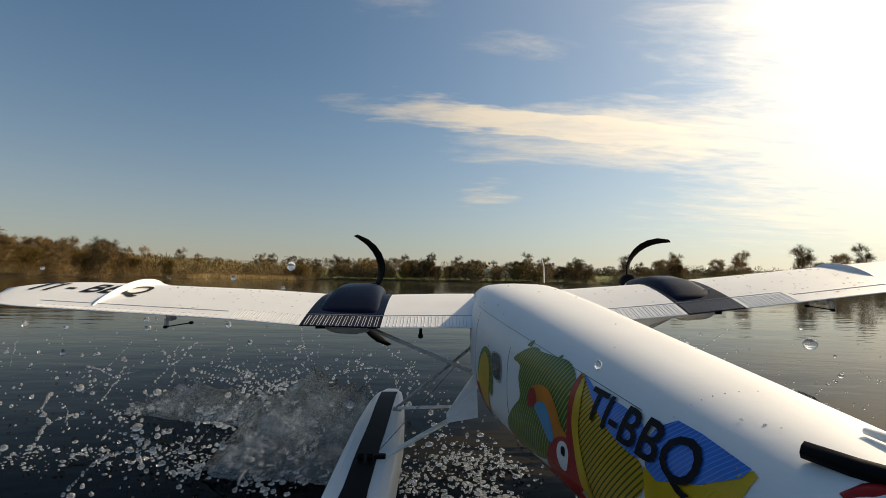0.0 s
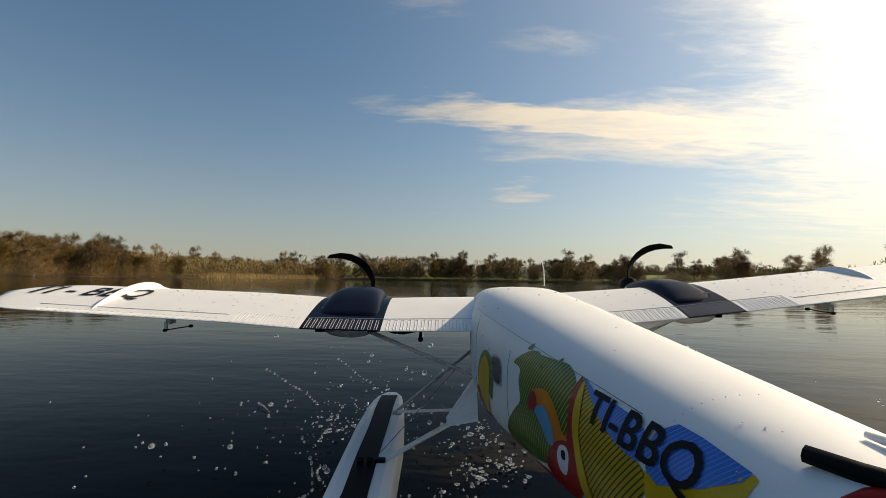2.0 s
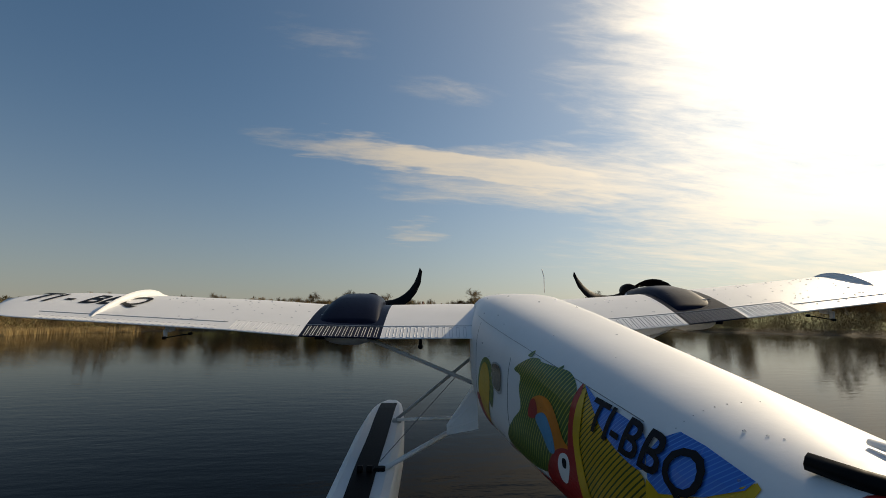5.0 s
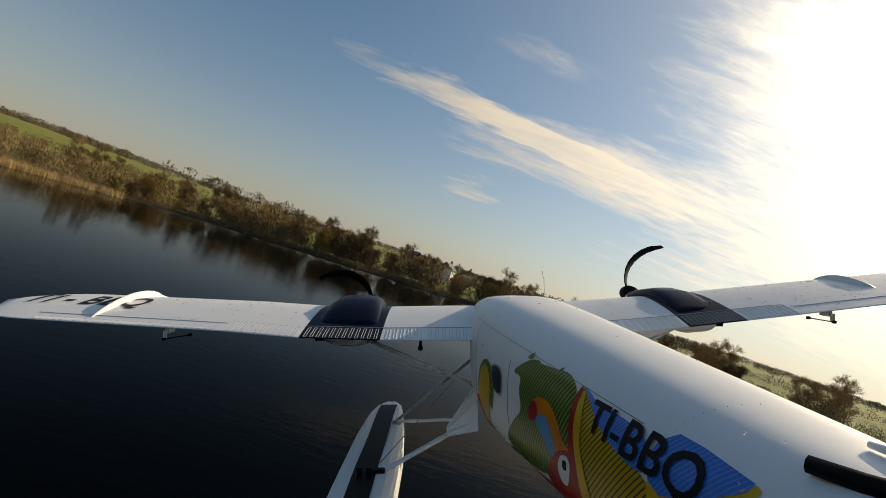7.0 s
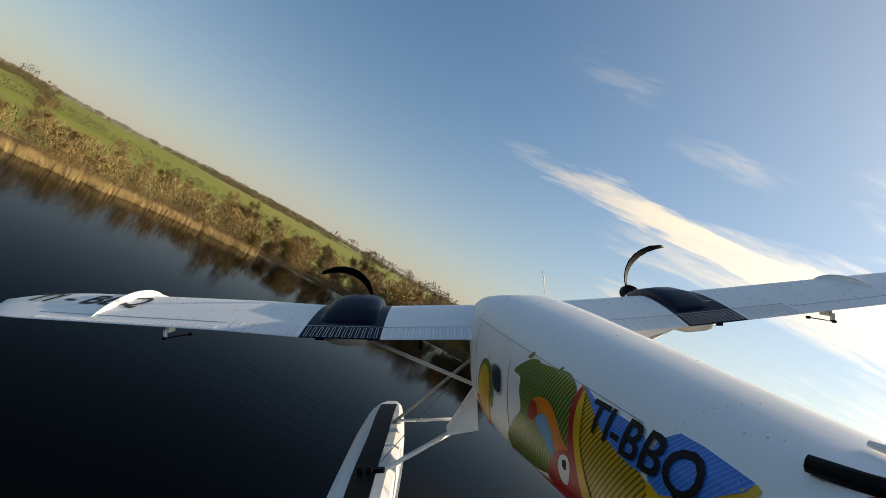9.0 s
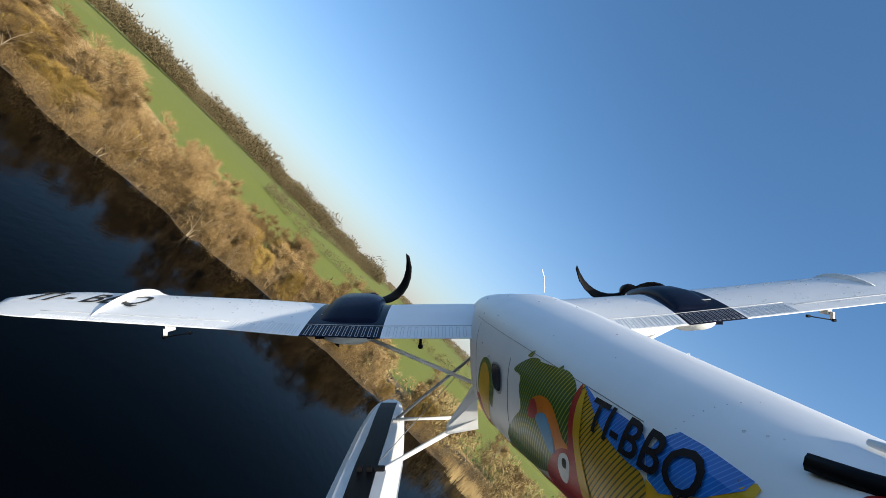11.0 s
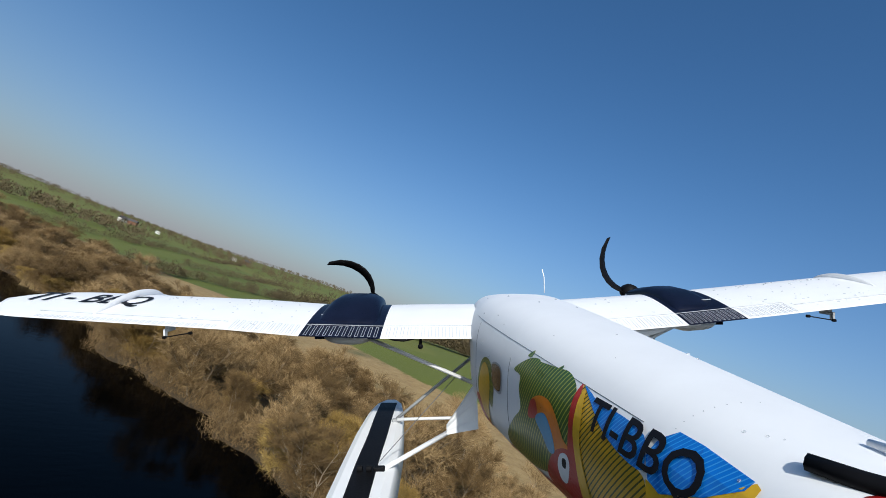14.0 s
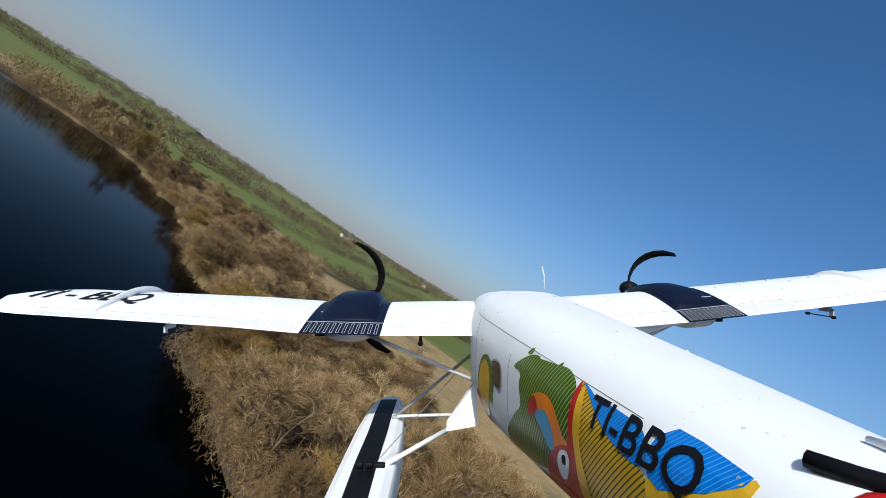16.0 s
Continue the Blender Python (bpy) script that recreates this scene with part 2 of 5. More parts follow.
def mesh_object(name, verts, faces, mat, smooth=False, parent=None):
    me = bpy.data.meshes.new(name)
    me.from_pydata(verts, [], faces)
    me.materials.append(mat)
    if smooth:
        me.polygons.foreach_set("use_smooth", [True] * len(me.polygons))
    ob = new(name, me)
    if parent:
        ob.parent = parent
    return ob


# field margins: hedges as lines of the plan
HEDGES = [((-80, -122), (-152, -200)), ((-152, -200), (-270, -330)), ((-270, -330), (-400, -520)), ((-330, 120), (-168, 70)), ((-168, 70), (-175, 200)), ((-175, 200), (-60, 300)), ((-60, 300), (150, 300)), ((150, 300), (190, 160)),
          ((190, 160), (180, 20)), ((-300, -260), (-140, -120)), ((-260, 60), (-300, -180)), ((-420, 60), (-460, -260)), ((-330, 120), (-520, 80)), ((-60, -280), (-250, -420)),
          ((-330, -330), (-520, -260)), ((-160, 130), (-118, 118)), ((-175, 200), (-330, 260))]


def axis(lo, hi, fine, n_far, reach):
    core = np.arange(lo, hi + 0.1, fine)
    g = fine * np.cumsum(1.16 ** np.arange(1, n_far))
    g = g[g < reach]
    return np.r_[lo - g[::-1], core, hi + g]


def build_ground():
    gx, gy = axis(-215, 130, 3.0, 60, 4300), axis(-240, 235, 3.0, 60, 4300)
    X, Y = np.meshgrid(gx, gy, indexing="ij")
    D = from_shore(X.ravel(), Y.ravel())
    Z = ground_height(X.ravel(), Y.ravel(), D)
    nx, ny = len(gx), len(gy)
    idx = np.arange(nx * ny).reshape(nx, ny)
    faces = np.stack([idx[:-1, :-1], idx[1:, :-1], idx[1:, 1:], idx[:-1, 1:]], -1).reshape(-1, 4)
    ob = mesh_object("ground", np.stack([X.ravel(), Y.ravel(), Z], 1).tolist(), faces.tolist(), GROUND, True)
    at = ob.data.attributes.new("margin", "FLOAT", "POINT")
    dry = wild(Y.ravel())[1]
    at.data.foreach_set("value", 1 - step(D - 4 * np.sin(X.ravel() * 0.03 + Y.ravel() * 0.05), dry - 4, dry + 4))
    at = ob.data.attributes.new("litter", "FLOAT", "POINT")
    belt = wild(Y.ravel())[0]
    at.data.foreach_set("value", 1 - step(D, belt - 5, belt + 1))
    tagged(ob, "green spring fields with a dry straw-coloured grass margin round the lake", "ground", kind="structure")


def ground_material():
    m, n = material("field_grass", 0.9)
    pos = n.add("ShaderNodeTexCoord").outputs["Object"]
    marg = n.add("ShaderNodeAttribute", {"attribute_name": "margin"}).outputs["Fac"]
    n1, n2, n3 = n.noise(pos, 0.05, 6), n.noise(pos, 0.6, 6, 0.7), n.noise(pos, 5.0, 4, 0.7)
    cell = n.add("ShaderNodeTexVoronoi", {"feature": "F1"}, Vector=pos, Scale=0.006).outputs["Color"]
    sep = n.add("ShaderNodeSeparateColor", None, Color=cell).outputs[0]
    green = n.ramp(sep, [(0.0, (0.118, 0.147, 0.008)), (0.5, (0.150, 0.170, 0.010)), (1.0, (0.190, 0.184, 0.02))])
    green = n.mix(n.math("MULTIPLY", n2, 0.4), green, (0.115, 0.130, 0.02, 1))
    dry = n.ramp(n2, [(0.25, (0.27, 0.165, 0.06)), (0.5, (0.39, 0.255, 0.10)), (0.75, (0.49, 0.345, 0.15))])
    dry = n.mix(n.smooth(n1, 0.5, 0.7), dry, (0.15, 0.13, 0.045, 1))
    edge = n.smooth(n.math("ADD", marg, n.math("MULTIPLY", n.math("SUBTRACT", n2, 0.5), 0.7)), 0.35, 0.65)
    base = n.mix(edge, green, dry)
    litter = n.add("ShaderNodeAttribute", {"attribute_name": "litter"}).outputs["Fac"]
    floor = n.ramp(n2, [(0.3, (0.055, 0.040, 0.020)), (0.7, (0.17, 0.12, 0.06))])
    base = n.mix(n.smooth(n.math("ADD", litter, n.math("MULTIPLY", n.math("SUBTRACT", n2, 0.5), 0.9)), 0.3, 0.7), base, floor)
    base = n.mix(n.math("MULTIPLY", n3, 0.34), base, (0.06, 0.06, 0.02, 1))
    low = n.smooth(n.add("ShaderNodeSeparateXYZ", None, Vector=pos).outputs[2], 0.55, 0.2)
    base = n.mix(n.math("MULTIPLY", low, 0.85), base, (0.060, 0.042, 0.022, 1))
    to(n, "Base Color", base)
    bump(n, n.math("ADD", n3, n2), 0.6, 0.15)
    return m


def water_material():
    m, n = material("lake_water", 0.04, Specular_IOR_Level=0.3, IOR=1.10)
    pos = n.add("ShaderNodeTexCoord").outputs["Object"]
    n.p.inputs["Base Color"].default_value = (0.0004, 0.0007, 0.001, 1)
    st = n.add("ShaderNodeMapping", None, Vector=pos, Rotation=(0, 0, radians(15)), Scale=(0.6, 1.5, 1)).outputs[0]
    calm = n.smooth(n.noise(pos, 0.03, 3), 0.35, 0.65)
    h = n.math("ADD", n.math("MULTIPLY", n.noise(st, 1.1, 5, 0.55), 0.7), n.math("MULTIPLY", n.noise(pos, 6.0, 4), 0.09))
    h = n.math("MULTIPLY", h, n.math("ADD", n.math("MULTIPLY", calm, 0.7), 0.3))
    bump(n, h, 0.24, 0.10)
    return m


GROUND, WATER = ground_material(), water_material()
build_ground()
lake = mesh_object("water", [(-330, -330, 0), (330, -330, 0), (330, 330, 0), (-330, 330, 0)], [(0, 1, 2, 3)], WATER)
tagged(lake, "dark rippled lake water mirroring the bare trees", "lake", kind="structure")

# ---- bare trees ----


def bark(name, dark, lite):
    m, n = material(name, 0.85)
    pos = n.add("ShaderNodeTexCoord").outputs["Object"]
    rnd = n.add("ShaderNodeObjectInfo").outputs["Random"]
    isl = n.add("ShaderNodeNewGeometry").outputs["Random Per Island"]
    f = n.math("ADD", n.math("MULTIPLY", n.noise(pos, 0.9, 4), 0.25), n.math("ADD", n.math("MULTIPLY", rnd, 0.50), n.math("MULTIPLY", isl, 0.38)))
    warm = (dark[0] * 1.5, dark[1] * 1.35, dark[2] * 1.15)
    to(n, "Base Color", n.ramp(f, [(0.18, dark), (0.52, warm), (0.9, lite)]))
    return m


TRUNK = bark("grey_brown_bark", (0.20, 0.165, 0.12), (0.46, 0.39, 0.29))
TWIG_BROWN = bark("brown_twigs", (0.125, 0.083, 0.034), (0.53, 0.375, 0.185))
TWIG_GOLD = bark("golden_willow_twigs", (0.19, 0.13, 0.035), (0.60, 0.44, 0.15))
TWIG_BANK = bark("olive_brown_twigs", (0.115, 0.082, 0.032), (0.38, 0.28, 0.12))
TWIG_DARK = bark("dark_hedge_twigs", (0.075, 0.06, 0.03), (0.19, 0.145, 0.075))
REED = bark("dry_reed", (0.30, 0.21, 0.09), (0.52, 0.39, 0.19))


class Twigs:
    """Tapered three-sided sticks gathered into one mesh."""

    def __init__(self):
        self.v, self.f = [], []

    def stick(self, a, b, ra, rb):
        d = (b - a).normalized()
        s = d.cross(Vector((0.3, 0.2, 1)) if abs(d.z) < 0.9 else Vector((1, 0, 0))).normalized()
        u = d.cross(s)
        i = len(self.v)
        for p, r in ((a, ra), (b, rb)):
            for k in range(3):
                an = k * 2.0944
                self.v.append(p + (s * math.cos(an) + u * math.sin(an)) * r)
        for k in range(3):
            j = (k + 1) % 3
            self.f.append((i + k, i + j, i + 3 + j, i + 3 + k))

    def spike(self, a, b, r):
        d = (b - a).normalized()
        s = d.cross(Vector((0.3, 0.2, 1)) if abs(d.z) < 0.9 else Vector((1, 0, 0))).normalized() * r
        u = d.cross(s)
        i = len(self.v)
        self.v += [a + s, a - s * 0.5 + u * 0.87, a - s * 0.5 - u * 0.87, b]
        self.f += [(i, i + 1, i + 3), (i + 1, i + 2, i + 3), (i + 2, i, i + 3)]


def _wisp(self, a, b, r):
    d = (b - a).normalized()
    s = d.cross(Vector((0.3, 0.2, 1)) if abs(d.z) < 0.9 else Vector((1, 0, 0))).normalized() * r
    u = d.cross(s)
    i = len(self.v)
    self.v += [a + s, a - s, a + u, a - u, b]
    self.f += [(i, i + 1, i + 4), (i + 2, i + 3, i + 4)]


Twigs.wisp = _wisp


def fork(rng, d, spread, lift):
    v = Vector((rng.gauss(0, 1), rng.gauss(0, 1), rng.gauss(0, 1)))
    v -= v.project(d)
    return (d + v.normalized() * spread * rng.uniform(0.6, 1.3) + Vector((0, 0, lift))).normalized()


def tree_meshes(seed, high, stems, spread, dense):
    """Trunk and crown of a leafless tree: stems fork into limbs, branches and twigs."""
    rng = random.Random(seed)
    wood, crown = Twigs(), Twigs()
    for s in range(stems):
        lean = Vector((rng.uniform(-1, 1), rng.uniform(-1, 1), 0)) * (0.38 if stems > 1 else 0.06)
        p, d = Vector((lean.x * 0.5, lean.y * 0.5, -0.3)), (Vector((0, 0, 1)) + lean).normalized()
        r, seg = high * 0.017 / stems ** 0.4, high * 0.16
        path = [(p, r)]
        for k in range(5):
            q = p + d * seg
            r2 = r * 0.78
            wood.stick(p, q, r, r2)
            p, r, d = q, r2, fork(rng, d, 0.16, 0.06)
            path.append((p, r))
        for k in range(1, 6):
            p0, r0 = path[k]
            for _ in range(3 if stems > 1 else 4):
                dl = fork(rng, Vector((0, 0, 1)), spread * 1.25, 0.0)
                ln = high * rng.uniform(0.16, 0.30) * (1.15 - 0.11 * k)
                q = p0 + dl * ln
                wood.stick(p0, q, r0 * 0.5, r0 * 0.25)
                lobe = high * rng.uniform(0.10, 0.16)
                for _ in range(dense * 5):
                    w = Vector((rng.gauss(0, 1), rng.gauss(0, 1), rng.gauss(0.35, 0.8))).normalized()
                    e0 = q + w * lobe * rng.uniform(0.45, 0.8)
                    crown.wisp(e0, e0 + fork(rng, w, 0.6, 0.2) * lobe * rng.uniform(0.5, 0.9), high * 0.0013 + 0.005)
                for _ in range(5):
                    t = rng.uniform(0.3, 1.0)
                    b0 = p0.lerp(q, t)
                    db = fork(rng, dl, 0.8, 0.25)
                    b1 = b0 + db * ln * rng.uniform(0.35, 0.65)
                    crown.stick(b0, b1, r0 * 0.30, r0 * 0.14)
                    for _ in range(dense):
                        c0 = b0.lerp(b1, rng.uniform(0.2, 1.0))
                        dc = fork(rng, db, 0.9, 0.22)
                        c1 = c0 + dc * high * rng.uniform(0.05, 0.11)
                        crown.spike(c0, c1, high * 0.0018 + 0.006)
                        for _ in range(4):
                            e0 = c0.lerp(c1, rng.uniform(0.2, 0.95))
                            crown.wisp(e0, e0 + fork(rng, dc, 0.8, 0.25) * high * rng.uniform(0.05, 0.09), high * 0.0012 + 0.0045)
    return wood, crown


def shoot_mesh(me, twigs, mat):
    me.from_pydata([tuple(v) for v in twigs.v], [], twigs.f)
    me.materials.append(mat)
    return me


def make_tree(name, seed, high, stems, spread, dense, twig_mat, label):
    wood, crown = tree_meshes(seed, high, stems, spread, dense)
    root = new(name)
    for part_name, tw, mat in (("trunk", wood, TRUNK), ("crown", crown, twig_mat)):
        ob = new(part_name, shoot_mesh(bpy.data.meshes.new(part_name), tw, mat))
        ob.parent = root
    return tagged(root, label, "tree", "leafless trees round the lake")


KINDS = [
    make_tree("tree", 1, 8.5, 3, 0.95, 6, TWIG_BROWN, "leafless brown alder with several stems on the bank"),
    make_tree("willow_tree", 2, 7.0, 5, 1.0, 6, TWIG_GOLD, "bare golden willow with many thin upright shoots"),
    make_tree("tree", 3, 10.0, 1, 1.0, 7, TWIG_BROWN, "tall leafless tree with a rounded brown crown"),
    make_tree("tree", 4, 6.0, 4, 1.05, 5, TWIG_BROWN, "low spreading leafless tree with dense brown twigs"),
    make_tree("willow_tree", 5, 5.0, 6, 1.1, 5, TWIG_GOLD, "small golden-brown willow scrub at the waterside"),
]
_first = [True] * len(KINDS)


def plant(kind, x, y, size, turn, flat=1.0):
    m = pose(x, y, float(ground_height(x, y, shore_gap(x, y))) - 0.05, 0, 0, turn)
    if _first[kind]:
        _first[kind] = False
        KINDS[kind].matrix_basis = m @ Matrix.Scale(size, 4)
        return
    ob = copy_thing(KINDS[kind], m)
    ob.scale = (size, size, size * flat * random.uniform(0.9, 1.1))


def plant_shores():
    rng = random.Random(7)
    spots, tries = [], 0
    gap, n = {}, len(RING)
    while len(spots) < 400 and tries < 30000:
        tries += 1
        i = rng.randrange(n)
        a, b = RING[i], RING[(i + 1) % n]
        t = rng.random()
        out = rng.uniform(0.5, 30) if rng.random() < 0.6 else rng.uniform(0.1, 3)
        d = b - a
        nrm = np.array([-d[1], d[0]]) / np.hypot(*d)
        p = a + d * t + nrm * out
        if shore_gap(p[0], p[1]) < 0:
            p = a + d * t - nrm * out
        x, y = p
        ds = shore_gap(x, y)
        if ds < 0.15:
            continue
        west, north = x < -24 and y < 168, y >= 150
        east = x > 60 and y > -60
        if not (west or north or east):
            continue
        if west and ds > float(wild(y)[0]):
            continue
        if east and (ds < 6 or rng.random() < 0.85):
            continue
        if -84 < x < -58 and 128 < y < 172 and ds < 6:
            continue
        near = west and -75 < y < 118
        if not near and rng.random() < 0.72:
            continue
        room = (2.7 if y > 72 else 3.5) if near else 4.4
        if any((x - q[0]) ** 2 + (y - q[1]) ** 2 < room ** 2 for q in spots):
            continue
        spots.append((x, y, ds))
    for x, y, ds in spots:
        if ds < 5:
            k = rng.choice((1, 4, 0, 0, 3))
        else:
            k = rng.choice((0, 2, 3, 0, 2))
        if x < -45 and y > 72 and not (94 < y < 126 and ds > 5):
            small, flat = 0.70, 1.0
        elif x < -45 and y > 72:
            small, flat = 0.78, 1.0
        elif x < -45 and y <= 42:
            small, flat = 1.0, 0.64
        elif x < -45 and y <= 72:
            small, flat = 1.0, 0.75
        else:
            small, flat = 1.0, 1.0
        plant(k, x, y, rng.uniform(0.78, 1.18) * small, rng.uniform(0, 360), flat)


plant_shores()


def scrub(name, spots, mat, label, seed, high, per, thin=1.0):
    """Many low twig clumps far off, one mesh."""
    rng = np.random.default_rng(seed)
    pts = np.array(spots)
    n = len(pts)
    base = np.repeat(np.c_[pts[:, :2], ground_height(pts[:, 0], pts[:, 1]) - 0.2], per, 0)
    size = np.repeat(pts[:, 2], per)
    az, r = rng.uniform(0, 6.283, n * per), np.sqrt(rng.uniform(0, 1, n * per))
    hgt = rng.uniform(0.15, 1.0, n * per)
    wide = np.sqrt(np.maximum(0.05, 1 - (hgt * 1.5 - 0.62) ** 2)) * 0.55
    c = base + np.c_[np.cos(az) * r * wide * size, np.sin(az) * r * wide * size, hgt * size]
    a2 = rng.uniform(0, 6.283, n * per)
    tip = np.c_[np.cos(a2) * 0.13, np.sin(a2) * 0.13, rng.uniform(0.02, 0.22, n * per)] * size[:, None]
    side = np.c_[-np.sin(a2), np.cos(a2), np.zeros(n * per)] * (0.035 * thin * size)[:, None]
    up = np.c_[np.zeros(n * per), np.zeros(n * per), 0.05 * thin * size]
    V = np.stack([c + side, c - side, c + up, c + tip], 1).reshape(-1, 3)
    k = np.arange(n * per) * 4
    F = np.concatenate([np.stack([k, k + 1, k + 3], 1), np.stack([k + 1, k + 2, k + 3], 1), np.stack([k + 2, k, k + 3], 1)])
    ob = mesh_object(name, V.tolist(), F.tolist(), mat)
    return tagged(ob, label, "hedge" if "hedge" in name else "woodland", kind="stuff")


BOUNDARY = [(-72, -52, 2, 3.0), (-100, -65, 2.5, 3.6), (-146, -77, 4, 4.4), (-200, -76, 12, 7.0), (-250, -38, 20, 9.0), (-300, 10, 22, 10.0), (-340, 80, 22, 10.0), (-330, 125, 16, 9.0)]


def build_hedges():
    rng = random.Random(11)
    spots = []
    for (x0, y0), (x1, y1) in HEDGES:
        ln = math.hypot(x1 - x0, y1 - y0)
        for i in range(int(ln / 1.3)):
            t = (i + rng.random()) / (ln / 1.3)
            x, y = x0 + (x1 - x0) * t + rng.gauss(0, 0.7) + 4 * math.sin(t * 7), y0 + (y1 - y0) * t + rng.gauss(0, 0.7)
            tall = rng.random() < 0.03
            spots.append((x, y, rng.uniform(5.5, 8.5) if tall else rng.uniform(2.2, 4.0)))
    spots = [s for s, d in zip(spots, from_shore([s[0] for s in spots], [s[1] for s in spots])) if d > 14]
    # the wooded boundary of the lakeside field: low by the lake, a belt of trees further west
    for (x0, y0, w0, h0), (x1, y1, w1, h1) in zip(BOUNDARY, BOUNDARY[1:]):
        ln = math.hypot(x1 - x0, y1 - y0)
        for _ in range(int(ln * (1.5 + 0.09 * (w0 + w1)))):
            t = rng.random()
            w, h = w0 + (w1 - w0) * t, h0 + (h1 - h0) * t
            o = rng.uniform(-0.2, 1) * w
            nx, ny = (y1 - y0) / ln, -(x1 - x0) / ln
            spots.append((x0 + (x1 - x0) * t - nx * o, y0 + (y1 - y0) * t - ny * o + 2.5 * math.sin(t * 9), h * rng.uniform(0.5, 1.0) * (1 + 0.28 * math.sin(t * ln * 0.21) * math.sin(t * ln * 0.083 + x0)) * (1.35 if rng.random() < 0.06 else 1)))
    scrub("hedgerow", spots, TWIG_DARK, "dark leafless hedgerows between the fields", 3, 3, 52, 0.7)
    far = []
    for _ in range(17000):
        a, r = rng.uniform(0, 6.283), 10 ** rng.uniform(2.5, 3.2)
        x, y = -20 + r * math.sin(a), 60 + r * math.cos(a)
        belt = math.sin(x * 0.013 + 1.1 * math.sin(y * 0.011)) * math.cos(y * 0.012 + 0.7 * math.sin(x * 0.009))
        if belt > (0.42 if r < 520 else 0.12) or r > 880:
            far.append((x, y, rng.uniform(6, 9) if r < 600 else rng.uniform(6, 9.5)))
    far = [s for s, d in zip(far, from_shore([s[0] for s in far], [s[1] for s in far])) if d > 60]
    scrub("far_woodland", far, TWIG_DARK, "distant leafless woods and tree belts on the skyline", 5, 8, 34, 1.5)


build_hedges()


def build_undergrowth():
    """Low scrub under the bank trees and hanging over the water's edge, and the reed bed."""
    rng = random.Random(21)
    low, reeds, tall = [], [], []
    n = len(RING)
    for i in range(n):
        a, c = RING[i], RING[(i + 1) % n]
        d = c - a
        ln = float(np.hypot(*d))
        nrm = np.array([-d[1], d[0]]) / ln
        if shore_gap(*(a + nrm * 2)) < 0:
            nrm = -nrm
        if not (a[0] < 0 or a[1] > 60):
            continue
        for k in range(int(ln * 5)):
            p = a + d * rng.random() + nrm * rng.uniform(-1.0, 2.8)
            low.append((p[0], p[1], rng.uniform(1.0, 2.6)))
        for k in range(int(ln * (2.0 if 40 < a[1] < 115 else 1.0))):
            o = rng.uniform(2, float(wild(a[1])[0]) if a[0] < -24 else 26)
            p = a + d * rng.random() + nrm * o
            low.append((p[0], p[1], rng.uniform(1.2, 3.0)))
        if not (a[0] < -24 and -75 < a[1] < 112):
            for k in range(int(ln * 2.6)):
                p = a + d * rng.random() + nrm * rng.uniform(1, 20)
                tall.append((p[0], p[1], rng.uniform(2.6, 6.0) if p[0] < -45 else rng.uniform(4.0, 8.0) if p[0] < 45 else rng.uniform(2.2, 4.2)))
        if 134 < a[1] < 172 and a[0] < -50:
            for k in range(int(ln * 26)):
                p = a + d * rng.random() + nrm * rng.uniform(-4.5, 2.5)
                reeds.append((p[0], p[1], rng.uniform(1.3, 1.9)))
        elif a[0] < -20 and a[1] < 20 and rng.random() < 0.55:
            for k in range(int(ln * 8)):
                p = a + d * rng.random() + nrm * rng.uniform(-1.2, 1.5)
                reeds.append((p[0], p[1], rng.uniform(0.8, 1.5)))
    scrub("shore_scrub", low, TWIG_BROWN, "dense brown leafless scrub along the water's edge", 9, 3, 110, 0.21)
    scrub("bank_woodland", tall, TWIG_BANK, "massed brown leafless trees along the far banks", 13, 6, 110, 0.42)
    rg = np.random.default_rng(4)
    pts = np.repeat(np.array(reeds), 5, 0)
    m = len(pts)
    base = np.c_[pts[:, 0] + rg.normal(0, 0.18, m), pts[:, 1] + rg.normal(0, 0.18, m), np.full(m, -0.1)]
    top = base + np.c_[rg.normal(0, 0.12, m), rg.normal(0, 0.12, m), pts[:, 2] * rg.uniform(0.75, 1.1, m)]
    an = rg.uniform(0, 6.283, m)
    s = np.c_[np.cos(an), np.sin(an), np.zeros(m)] * 0.035
    V = np.stack([base + s, base - s, base + s[:, [1, 0, 2]] * [1, -1, 1], top], 1).reshape(-1, 3)
    k = np.arange(m) * 4
    F = np.concatenate([np.stack([k, k + 1, k + 3], 1), np.stack([k + 1, k + 2, k + 3], 1), np.stack([k + 2, k, k + 3], 1)])
    tagged(mesh_object("reed_bed", V.tolist(), F.tolist(), REED), "straw-coloured dry reeds standing in the shallows", "reeds", kind="stuff")


build_undergrowth()


